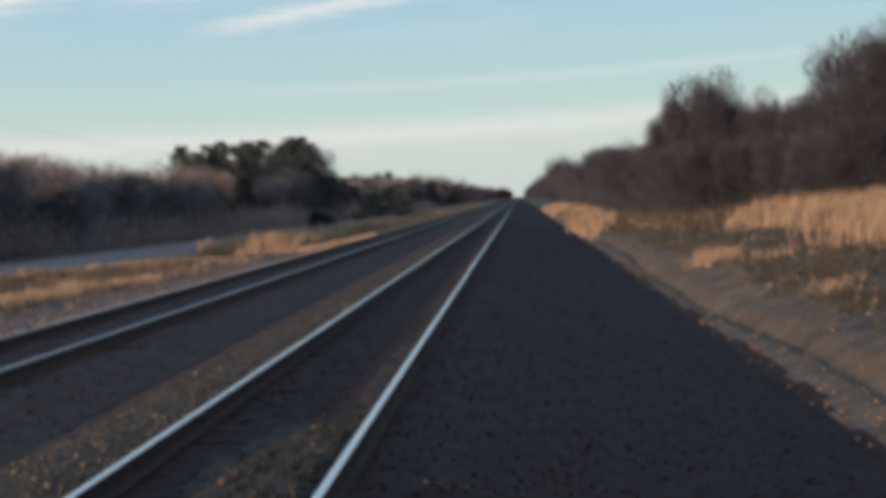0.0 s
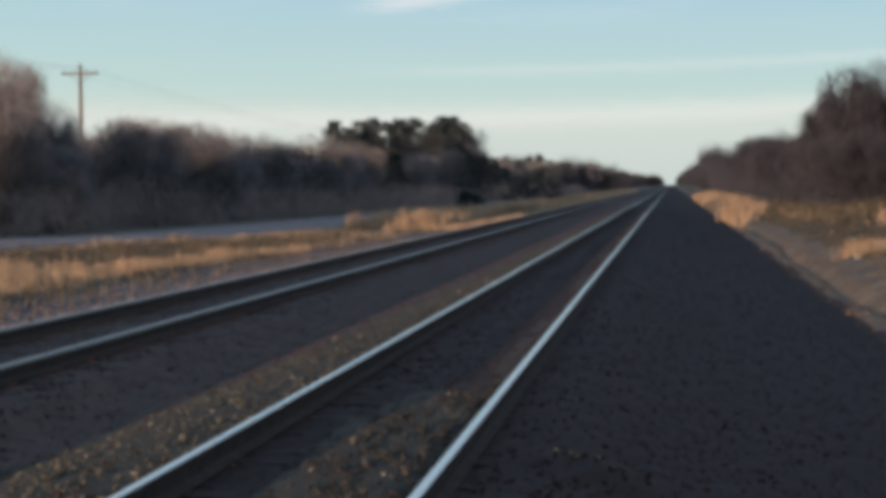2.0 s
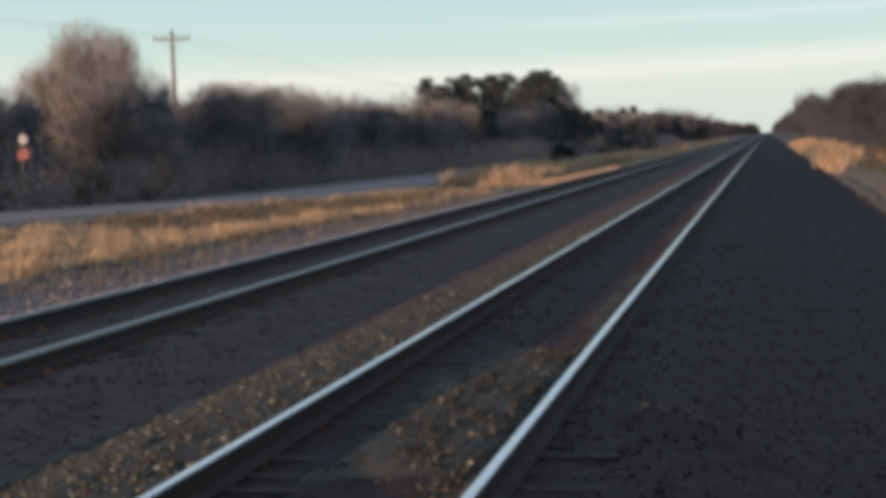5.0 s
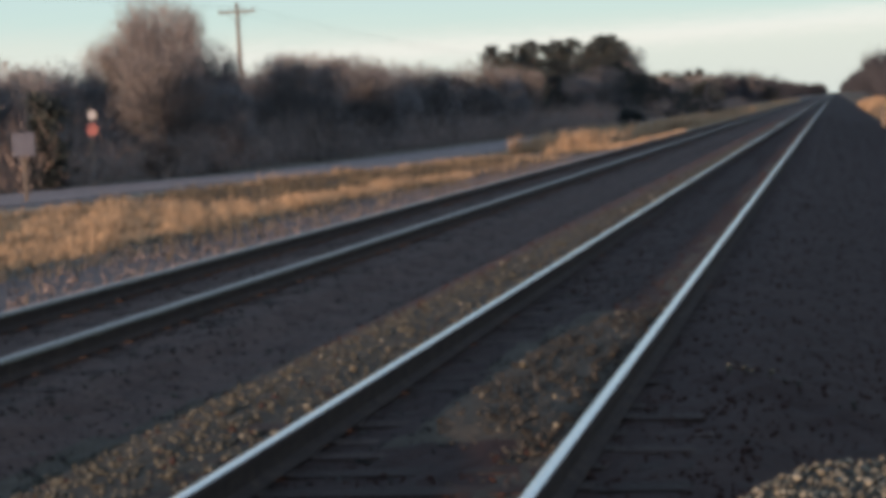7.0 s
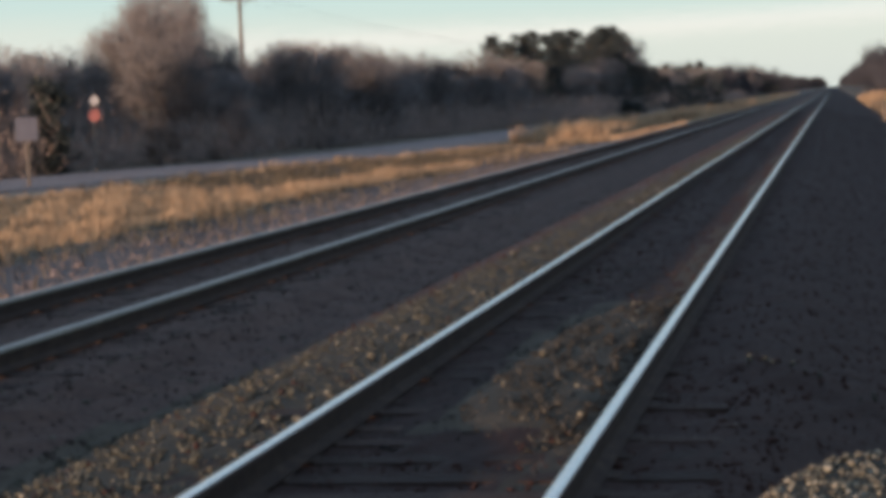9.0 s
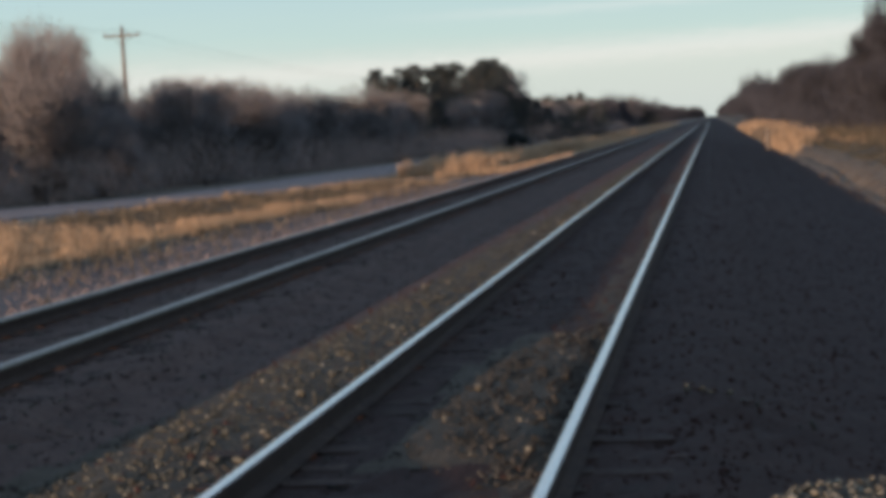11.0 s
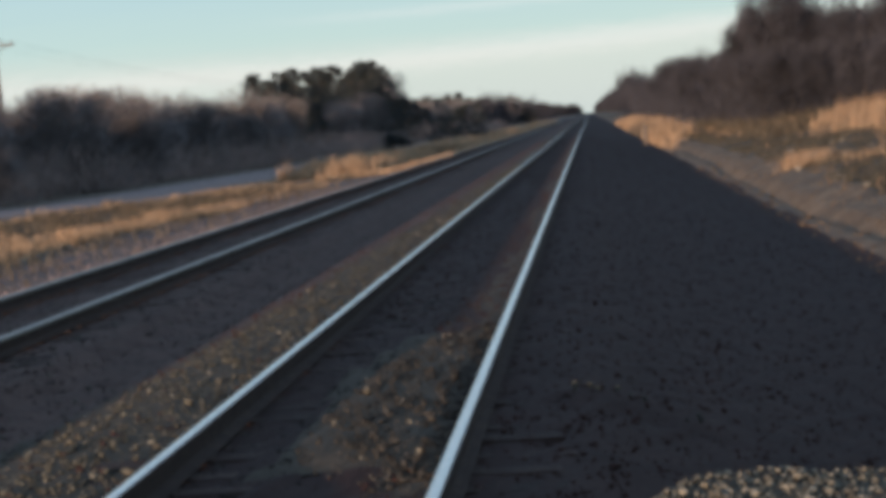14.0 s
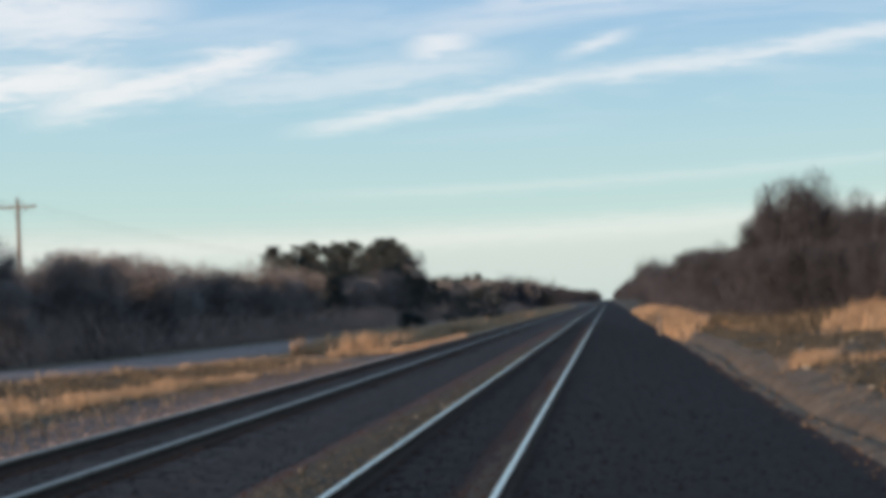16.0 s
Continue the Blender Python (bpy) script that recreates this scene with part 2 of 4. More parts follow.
M_rust_brush = material("rusty_dead_brush", ((0.05712, 0.0392, 0.0322), (0.08568, 0.0588, 0.04637), (0.1142, 0.0812, 0.0644)), 0.7, bump=0, per_piece=0.35, island=True)
M_bank = material("rough_bank_soil", ((0.03942, 0.03584, 0.02778), (0.05555, 0.04838, 0.03584), (0.121, 0.09318, 0.06362)), 0.55, bump=0.9, bump_scale=7)
M_needle = material("dark_pine_needles", ((0.01693, 0.02236, 0.02371), (0.03005, 0.03718, 0.03668), (0.04698, 0.05395, 0.04957)), 0.8, bump=0, per_piece=0.4, island=True, rough=0.6)
M_pole = material("weathered_pole_wood", ((0.07, 0.055, 0.048), (0.12, 0.1, 0.085), (0.17, 0.14, 0.12)), 2, bump=0.5, stretch=(4, 4, 0.4))
M_wire = material("dull_wire", ((0.03, 0.03, 0.03), (0.05, 0.05, 0.05)), 4, bump=0)
M_glass = material("brown_porcelain", ((0.08, 0.05, 0.04), (0.14, 0.09, 0.07)), 4, rough=0.3, bump=0)
M_sign = material("white_sign_sheet", ((0.48, 0.416, 0.384), (0.608, 0.544, 0.512)), 3, rough=0.6, bump=0.05)
M_sign_back = material("bare_sign_back", ((0.126, 0.118, 0.139), (0.179, 0.168, 0.193)), 3, rough=0.5, metal=0.3, bump=0.05)
M_red = material("red_sign_sheet", ((0.297, 0.105, 0.09), (0.404, 0.15, 0.135)), 3, rough=0.6, bump=0.05)
M_steel = material("galvanised_post", ((0.08, 0.08, 0.08), (0.13, 0.13, 0.13)), 6, rough=0.6, metal=0.5, bump=0.1)
M_rock = material("pale_field_rock", ((0.15, 0.13, 0.11), (0.22, 0.195, 0.165), (0.3, 0.265, 0.225)), 5, bump=0.6)

# ---------------------------------------------------------------- helpers of this scene
ALONG = 2.3          # metres along the line for one unit of y in the plan below


def mesh_of(name, verts, faces, mat, smooth=False):
    me = bpy.data.meshes.new(name)
    me.from_pydata([tuple(v) for v in verts], [], faces)
    for m in (mat if isinstance(mat, (list, tuple)) else [mat]):
        me.materials.append(m)
    if smooth:
        me.polygons.foreach_set("use_smooth", [True] * len(me.polygons))
    me.update()
    return me


def fast_mesh(name, v, tri, mat):
    """A mesh of triangles from arrays."""
    me = bpy.data.meshes.new(name)
    v, tri = np.asarray(v, np.float32), np.asarray(tri, np.int32)
    me.vertices.add(len(v))
    me.vertices.foreach_set("co", v.ravel())
    me.loops.add(tri.size)
    me.loops.foreach_set("vertex_index", tri.ravel())
    me.polygons.add(len(tri))
    me.polygons.foreach_set("loop_start", np.arange(0, tri.size, 3, dtype=np.int32))
    me.update(calc_edges=True)
    me.materials.append(mat)
    return me


def part(name, data, parent, label=""):
    """A mesh as one part under a thing. data: a mesh."""
    ob = new(name, data)
    ob.parent = parent
    return tagged(ob, label) if label else ob


def thing(name, x, y, z, label, category, group="", turn=0.0, scale=1.0):
    ob = new(name)
    ob.empty_display_size = 0.2
    ob.matrix_basis = pose(x, y * ALONG, z, 0, 0, turn) @ Matrix.Scale(scale, 4)
    return tagged(ob, label, category, group)


class Shape:
    """Collects vertices and faces of tubes, boxes and blades."""

    def __init__(self):
        self.v, self.f = [], []

    def tube(self, points, radii, n=5, cap=True):
        start = len(self.v)
        for i, p in enumerate(points):
            p = Vector(p)
            q = Vector(points[min(i + 1, len(points) - 1)]) - Vector(points[max(i - 1, 0)])
            q.normalize()
            s = q.cross(Vector((0.31, 0.95, 0.05)))
            s.normalize()
            u = q.cross(s)
            for k in range(n):
                a = 2 * math.pi * k / n
                self.v.append(p + radii[i] * (math.cos(a) * s + math.sin(a) * u))
        for i in range(len(points) - 1):
            for k in range(n):
                o, w = start + i * n, (k + 1) % n
                self.f.append((o + k, o + w, o + n + w, o + n + k))
        if cap:
            self.f.append(tuple(start + (len(points) - 1) * n + k for k in range(n)))
            self.f.append(tuple(start + k for k in reversed(range(n))))
        return self

    def box(self, x0, x1, y0, y1, z0, z1, bevel=0.0):
        bm = bmesh.new()
        bmesh.ops.create_cube(bm, size=1)
        for v in bm.verts:
            v.co = Vector(((x0 + x1) / 2 + v.co.x * (x1 - x0), (y0 + y1) / 2 + v.co.y * (y1 - y0), (z0 + z1) / 2 + v.co.z * (z1 - z0)))
        if bevel:
            bmesh.ops.bevel(bm, geom=bm.edges[:], offset=bevel, segments=1, affect="EDGES")
        o = len(self.v)
        bm.verts.ensure_lookup_table()
        self.v += [v.co.copy() for v in bm.verts]
        self.f += [tuple(o + v.index for v in f.verts) for f in bm.faces]
        bm.free()
        return self

    def sliver(self, p, q, w, rng):
        """A thin twig: a long triangle turned at random."""
        o = len(self.v)
        d = q - p
        s = d.cross(Vector((rng.uniform(-1, 1), rng.uniform(-1, 1), rng.uniform(-1, 1))))
        if s.length < 1e-6:
            return
        s.normalize()
        self.v += [p - s * w / 2, p + s * w / 2, q]
        self.f.append((o, o + 1, o + 2))

    def mesh(self, name, mat, smooth=False):
        return mesh_of(name, self.v, self.f, mat, smooth)


# ---------------------------------------------------------------- lie of the land
SECTION = ((-900, 1.0), (-120, -0.6), (-60, -0.75), (-34, -0.8), (-24, -0.72), (-16, -0.85), (-11, -0.85), (-8.4, -0.72), (-7.2, -0.42), (-6.4, -0.24),
           (-6.1, -0.19), (-3.15, -0.19), (-2.85, -0.32), (-2.5, -0.38), (-2.25, -0.32), (-1.75, -0.21), (-1.4, -0.185), (-0.85, -0.18), (-0.6, -0.192), (1.25, -0.185), (1.5, -0.21),
           (2.3, -0.52), (3.2, -0.76), (4.4, -0.88), (5.1, -0.9), (5.5, -0.84), (6.2, -0.64), (6.9, -0.46), (7.6, -0.33), (9, -0.12), (12, 0.36), (16, 0.75), (20, 1.0), (60, 1.5), (900, 3.0))
SX, SZ = np.array([p[0] for p in SECTION]), np.array([p[1] for p in SECTION])


def wave(x, y, s, k=0.0):
    return (np.sin(x * 1.7 / s + 1.3 + k) * np.cos(y * 1.3 / s - 0.7 + k) + 0.6 * np.sin(x * 3.1 / s + y * 2.3 / s + 2 * k) + 0.4 * np.cos(x * 5.3 / s - y * 4.1 / s + k)) / 2


def fall(y):
    """How far the land beside the line sinks below it with distance."""
    return np.interp(y, [15, 25, 45, 85, 300], [0.2, 0.15, -0.1, -0.35, -0.4])


def apron_edge(x):
    """Front edge of the stone apron beside the crossing."""
    return np.interp(x, [1.5, 1.6, 1.8, 2.0, 2.2, 2.5, 2.8, 3.0, 5.0], [3.9, 4.08, 4.3, 4.43, 4.45, 4.38, 4.47, 4.55, 4.8])


def land(x, y):
    x, y = np.asarray(x, float), np.asarray(y, float)
    z = np.interp(x, SX, SZ)
    away = np.clip((np.abs(x + 2.3) - 6.6) / 3, 0, 1)
    z = z + away * (0.06 * wave(x, y, 2.1) + 0.025 * wave(x, y, 0.6, 1.7))
    z = z + np.clip((-x - 14) / 6, 0, 1) * fall(y) * (x > -400)
    # rut along the foot of the bank and rough ground on the bank itself
    bank = np.clip((x - 5.6) / 1.0, 0, 1) * np.clip((16 - x) / 4, 0, 1)
    z = z + bank * (0.1 * wave(x, y, 1.5, 0.6) + 0.17 * np.clip((x - 6.8) / 1.5, 0, 1) * wave(x, y, 3.4, 2.1) + 0.05 * wave(x, y, 0.55, 1.1)) - 0.17 * np.exp(-((x - 6.0 - 0.16 * np.sin(y / 5) - 0.06 * np.sin(y / 1.7)) / 0.2) ** 2)
    # raised stone apron beside the crossing, under the camera's feet
    apron = np.clip((apron_edge(x) + 0.12 + 0.05 * wave(x, y, 0.3) - y) / 0.25, 0, 1) * np.clip((x - 1.3) / 0.35, 0, 1)
    apron = apron * apron * (3 - 2 * apron) * np.clip((9 - x) / 3, 0, 1)
    z = z * (1 - apron) + apron * (-0.09 - 0.03 * (x - 1.7))
    # stone heaped higher between the rails near the crossing
    heap = np.clip((8.3 - y) / 2.2, 0, 1) * np.clip((y - 4.6) / 0.4, 0, 1) * np.clip((0.72 - np.abs(x)) / 0.2, 0, 1) * np.clip((x + 0.45 - 0.1 * (y - 5)) / 0.3, 0, 1)
    ridge = 0.055 * np.exp(-((y - 5.88 + 0.05 * (x - 1.6)) / 0.13) ** 2) * np.clip((x - 1.15) / 0.2, 0, 1) * np.clip((2.4 - x) / 0.3, 0, 1)
    return z + heap * 0.085 + ridge


def road_near(y):
    return np.interp(y, [-60, 5, 26, 34.5, 38, 41, 60, 200, 900], [-27, -25.5, -22.8, -20.3, -18.9, -17.5, -17.2, -17.4, -17.4])


def strip_edge(y):
    """Outer edge of the strip beside the near track that is coloured as sunlit stone."""
    return np.interp(y, [0, 4.8, 5.7, 6.9, 8.5, 10.3, 12.4, 17.9, 40], [-2.7, -2.5, -2.3, -2.05, -1.88, -1.8, -1.7, -1.5, -1.35])


def axis_steps(*spans):
    out = []
    for a, b, step in spans:
        out += list(np.arange(a, b - 1e-6, step))
    return np.array(out + [spans[-1][1]])


gx = axis_steps((-900, -120, 130), (-120, -40, 8), (-40, -9, 0.6), (-9, 9, 0.12), (9, 18, 0.4), (18, 60, 6), (60, 900, 140))
gy = axis_steps((-120, -10, 11), (-10, 2, 0.4), (2, 16, 0.14), (16, 40, 0.4), (40, 120, 1.6), (120, 300, 12), (300, 3000, 180))
GX, GY = np.meshgrid(gx, gy)
GZ = land(GX, GY)
stony = ((GX > -7.6) & (GX < 5.3))
GZ = GZ + np.where(stony & (GY < 40), 0.012 * wave(GX, GY, 0.13) + np.random.uniform(-0.008, 0.008, GX.shape), 0)
nx, ny = len(gx), len(gy)
idx = np.arange(nx * ny).reshape(ny, nx)
quads = np.stack([idx[:-1, :-1], idx[:-1, 1:], idx[1:, 1:], idx[1:, :-1]], -1).reshape(-1, 4)
me = bpy.data.meshes.new("ground")
me.from_pydata(np.stack([GX, GY * ALONG, GZ], -1).reshape(-1, 3).tolist(), [], quads.tolist())
for m in (M_soil, M_bed, M_dirt, M_thatch, M_fines_lit, M_bed_far, M_shoulder, M_bank, M_litter):
    me.materials.append(m)
cx, cy = ((gx[:-1] + gx[1:]) / 2), ((gy[:-1] + gy[1:]) / 2)
CX, CY = np.meshgrid(cx, cy)
edge = 0.25 * wave(CX, CY, 1.3)
kind = np.where((CX > -11.4 + 3 * edge) & (CX < 5.45 + 0.6 * edge), 1, np.where((CX > 5.0) & (CX < 7.2 + 2.4 * edge + 0.5 * wave(CX, CY, 3.3, 0.9)), 2, np.where((CX > 5.0) & (CX < 15) & (CY < 62), 7, 0)))
turnout = road_near(CY) + 3.2 * np.clip((29 - CY) / 7, 0, 1)
kind = np.where((CX < turnout + edge) & (CX > turnout - 9) & (CY < 29) & (CY > -60), 2, kind)
# bed cells coloured as sunlit: strip by the rail, heap, edge of the right rail
kind = np.where((CX > strip_edge(CY) - 0.22 + 0.4 * edge) & (CX < -0.82), 4, kind)
kind = np.where((CX > -0.3 + edge) & (CX < 0.7) & (CY > 4.8 + 0.5 * edge) & (CY < 7.6 + edge), 4, kind)
kind = np.where((CX > 0.42 + 0.3 * edge) & (CX < 0.75) & (CY < 60), 4, kind)
kind = np.where((CX > -11.4 + 3 * edge) & (CX < strip_edge(CY) - 0.22 + 0.4 * edge), 5, kind)
kind = np.where((CX > -11.4 + 3 * edge) & (CX < -6.7 + 0.5 * edge), 6, kind)
kind = np.where((CX > 1.6 + 0.3 * edge) & (CX < 6.3 + edge) & (CY < apron_edge(CX)) & (CY > -9 + edge), 4, kind)
belt = (CX < np.interp(CY, [9, 15, 21, 26, 31.5, 35], [-13.1, -12.9, -12.8, -12.5, -11.7, -11.5]) + edge) & (CY < np.interp(CX, [-20.5, -19.9, -14.4, -13.4, -12.1], [22.5, 25, 26, 30.5, 33])) & (CX > -21) & (CY > 4)
tall_patch = (CX > 11.2 + 1.5 * edge) & (CX < 18) & (CY > 15) & (CY < 53)
shoulder = (CX > road_near(CY) - 0.5) & (CX < road_near(CY) + 1.3 + 2 * edge) & (CY > 22)
kind = np.where(belt | tall_patch | shoulder, 3, kind)
kind = np.where((CX < road_near(CY) - 7.6 + edge) & (CX > -140), 8, kind)
me.polygons.foreach_set("material_index", kind.ravel().astype(np.int32))
me.update()
tagged(new("ground", me), "dry winter ground falling away from a dark stone railway bed", "ground", kind="structure")

# the road beside the line, a slab a hand above the verge
ry = axis_steps((-60, 0, 6), (0, 120, 2), (120, 900, 30))
v, f = [], []
for i, y in enumerate(ry):
    n, w = float(road_near(y)), 7.2
    for k in range(5):
        x = n - w * k / 4
        v.append((x, y * ALONG, float(np.interp(n - 3, SX, SZ) + fall(y)) + 0.12 + 0.05 * (1 - abs(k - 2) / 2)))
    v += [(n + 0.3, y * ALONG, v[-5][2] - 0.4), (n - w - 0.3, y * ALONG, v[-1][2] - 0.4)]
    if i:
        a, b = 7 * (i - 1), 7 * i
        f += [(a + k + 1, a + k, b + k, b + k + 1) for k in range(4)]
        f += [(a, a + 5, b + 5, b), (a + 6, a + 4, b + 4, b + 6)]
tagged(new("road", mesh_of("road", v, f, M_road)), "worn grey asphalt road along the railway", "road", kind="structure")
# ---------------------------------------------------------------- the two tracks
HEAD = ((-0.036, -0.014), (-0.028, -0.003), (-0.014, 0.0), (0.014, 0.0), (0.028, -0.003), (0.036, -0.014), (0.036, -0.036), (0.012, -0.046), (0.009, -0.13),
        (0.03, -0.146), (0.072, -0.156), (0.072, -0.165), (-0.072, -0.165), (-0.072, -0.156), (-0.03, -0.146), (-0.009, -0.13), (-0.012, -0.046), (-0.036, -0.036))
ys = axis_steps((-12, 80, 4), (80, 400, 20), (400, 3600, 100))
v, f, mi = [], [], []
n = len(HEAD)
for i, y in enumerate(ys):
    v += [(x, y, z) for x, z in HEAD]
    if i:
        for k in range(n):
            a, b = (i - 1) * n, i * n
            f.append((a + k, b + k, b + (k + 1) % n, a + (k + 1) % n))
            mi.append(0 if 1 <= k <= 3 else 1)
rail_mesh = mesh_of("rail", v, f, [M_rail_top, M_rail_side])
rail_mesh.polygons.foreach_set("material_index", mi)
rail_mesh.update()
rail_dull = rail_mesh.copy()
rail_dull.materials[0] = M_rail_dull
rail_dull.polygons.foreach_set("material_index", [0 if k % n <= 5 else 1 for k in range(len(mi))])
rail_dull.update()


def tie_mesh(seed):
    rng = random.Random(seed)
    bm = bmesh.new()
    bmesh.ops.create_cube(bm, size=1)
    for c in bm.verts:
        c.co = Vector((c.co.x * 2.6, c.co.y * 0.23, c.co.z * 0.18))
    bmesh.ops.bevel(bm, geom=bm.edges[:], offset=0.012, segments=1, affect="EDGES")
    for c in bm.verts:
        c.co += Vector((rng.uniform(-0.02, 0.02), rng.uniform(-0.008, 0.008), rng.uniform(-0.004, 0.004)))
    me = bpy.data.meshes.new("tie")
    bm.to_mesh(me)
    bm.free()
    me.materials.append(M_tie)
    return me


TIES = [tie_mesh(s) for s in range(4)]
plate = Shape().box(-0.09, 0.13, -0.09, 0.09, -0.006, 0.006, 0.003).mesh("tie_plate", M_rail_side)
for centre, lift in ((0.0, 0.0), (-4.571, 0.0)):
    track = thing("railway_track", centre, 0, 0, "straight railway track with polished rail heads on dark wooden ties", "railway track", "parallel railway tracks")
    for side in (1, -1):
        r = part("rail", rail_dull if centre else rail_mesh, track, "steel rail with bright worn head and rusty sides")
        r.location = (0.755 * side, 0, 0)
    rng = random.Random(int(centre * 10))
    k = 0
    y = -2.35
    while y < 148:
        t = part("tie", TIES[k % 4], track)
        t.location = (rng.uniform(-0.04, 0.04), y + rng.uniform(-0.03, 0.03), -0.266 + rng.uniform(-0.012, 0.003) - (0.012 if y > 12 else 0))
        t.rotation_euler = (0, 0, rng.uniform(-0.012, 0.012))
        if y < 32:
            for side in (1, -1):
                p = part("tie_plate", plate, t)
                p.location = (0.755 * side - t.location.x, 0, 0.094)
                p.rotation_euler = (0, 0, 0 if side > 0 else math.pi)
        y += 0.51
        k += 1

# loose stones of the bed
phi = (1 + 5 ** 0.5) / 2
BALL_V = np.array([(-1, phi, 0), (1, phi, 0), (-1, -phi, 0), (1, -phi, 0), (0, -1, phi), (0, 1, phi), (0, -1, -phi), (0, 1, -phi), (phi, 0, -1), (phi, 0, 1), (-phi, 0, -1), (-phi, 0, 1)]) / 1.9
BALL_F = np.array([(0, 11, 5), (0, 5, 1), (0, 1, 7), (0, 7, 10), (0, 10, 11), (1, 5, 9), (5, 11, 4), (11, 10, 2), (10, 7, 6), (7, 1, 8),
                  (3, 9, 4), (3, 4, 2), (3, 2, 6), (3, 6, 8), (3, 8, 9), (4, 9, 5), (2, 4, 11), (6, 2, 10), (8, 6, 7), (9, 8, 1)])
npr = np.random.default_rng(7)


OCT_V = np.array([(1, 0.2, 0), (-1, -0.1, 0.1), (0.1, 1, 0), (-0.2, -1, 0), (0, 0.1, 1), (0, 0, -1)]) * 0.95
OCT_F = np.array([(0, 2, 4), (2, 1, 4), (1, 3, 4), (3, 0, 4), (2, 0, 5), (1, 2, 5), (3, 1, 5), (0, 3, 5)])


def stones(name, xs, ys, size, mat, label, sink=0.25, rough=False):
    n = len(xs)
    ICO_V, ICO_F = (OCT_V, OCT_F) if rough else (BALL_V, BALL_F)
    m = len(ICO_V)
    s = np.clip(npr.lognormal(-0.12, 0.38, (n, 1, 1)), 0.45, 2.1) * size / 2
    shape = ICO_V[None] * npr.uniform(0.62, 1.25, (n, 1, 3)) + npr.uniform(-0.2, 0.2, (n, m, 3))
    a = npr.uniform(0, 2 * np.pi, n)
    c, w = np.cos(a)[:, None], np.sin(a)[:, None]
    p = shape * s
    x = p[..., 0] * c - p[..., 1] * w + xs[:, None]
    y = p[..., 0] * w + p[..., 1] * c + ys[:, None] * ALONG
    z = p[..., 2] * 0.85 + (land(xs, ys) + s[:, 0, 0] * (1 - 2 * sink))[:, None]
    v = np.stack([x, y, z], -1).reshape(-1, 3)
    tri = (ICO_F[None] + m * np.arange(n)[:, None, None]).reshape(-1, 3)
    return tagged(new(name, fast_mesh(name, v, tri, mat)), label, "ballast", kind="stuff")


def scatter(n, x0, x1, y0, y1, near=1.0):
    u = npr.uniform(0, 1, n) ** near
    return npr.uniform(x0, x1, n), y0 + (y1 - y0) * u


def clear(x, y):
    """Where a stone neither sits in a rail nor hides a tie."""
    ok = np.ones(len(x), bool)
    for r in (0.755, -0.755, -3.816, -5.326):
        ok &= np.abs(x - r) > 0.085
    return ok


x, y = scatter(56000, -7.3, 5.45, 3.2, 70, 2.6)
bx, by = scatter(14000, -7.3, 5.3, -6, 3.3)
x, y = np.concatenate([x, bx]), np.concatenate([y, by])
on_tie = (np.abs((y * ALONG + 2.35 + 0.255) % 0.51 - 0.255) < 0.1) & ((np.abs(x) < 1.3) | (np.abs(x + 4.57) < 1.3))
pale = ((x > strip_edge(y)) & (x < -0.8) & (npr.random(len(x)) < 0.75)) | ((np.abs(x) < 0.72) & (y > 4.75) & (y < 8 + npr.normal(0, 0.5, len(x)))) | ((y < 4.8) & (x > 1.6))
keep = clear(x, y) & (~on_tie | (npr.random(len(x)) < 0.35) | (y > 5.6)) & ~pale
far_bed = keep & (x < -2.3)
stones("weathered_ballast", x[far_bed], y[far_bed], 0.03, M_stone_far, "crushed stone in a lighter tone round the ties of the far track", 0.42, True)
keep &= x >= -2.3
stones("dark_ballast", x[keep], y[keep], 0.03, M_stone_dark, "dark crushed stone heaped round the ties", 0.42, True)
x, y = scatter(9000, -7.0, -2.3, 3.2, 40, 1.8)
keep = clear(x, y)
stones("dull_ballast", x[keep], y[keep], 0.03, M_stone_light, "dull crushed stone in a lighter tone, strewn between the tracks", 0.42, True)
x, y = scatter(12500, -2.5, -0.83, 3.2, 34, 1.7)
bx, by = scatter(2400, -2.2, -0.83, -6, 3.2)
x, y = np.concatenate([x, bx]), np.concatenate([y, by])
keep = x > strip_edge(y) + npr.normal(0, 0.09, len(x)) - 0.12 * wave(x, y, 0.5)
x, y = x[keep], y[keep]
stones("dusty_ballast", x, y, 0.034, M_stone_light, "crushed stone in a sunlit tone, in a strip beside the rail", 0.35, True)
x, y = scatter(4600, -0.66, 0.66, 4.5, 8.0, 1.1)
keep = (wave(x, y, 0.28, 0.7) + npr.normal(0, 0.3, len(x)) > -0.35) & (x > np.interp(y, [4.6, 5.1, 5.6, 6.5, 7.2, 7.8], [0.4, 0.0, -0.18, -0.13, 0.04, 0.4]) + npr.normal(0, 0.06, len(x)))
x, y = x[keep], y[keep]
off_tie = (np.abs((y * ALONG + 2.35 + 0.255) % 0.51 - 0.255) > 0.10) | (y > 4.7)
off_tie &= npr.random(len(x)) < np.clip((x + 0.55) / 0.6, 0.25, 1)
stones("heaped_ballast", x[off_tie], y[off_tie], 0.029, M_stone_heap, "crushed stone in a sunlit tone, heaped between the rails near the crossing", 0.3, True)
x, y = scatter(1500, -0.66, 0.66, 4.3, 9.5, 1.2)
stones("sunken_ballast", x, y, 0.03, M_stone_heap, "half-buried stone in a sunlit tone between the rails", 0.5, True)
x, y = scatter(11500, 1.5, 4.8, 3.0, 5.1)
bx, by = scatter(6000, 1.4, 5.4, -6, 3.0)
x, y = np.concatenate([x, bx]), np.concatenate([y, by])
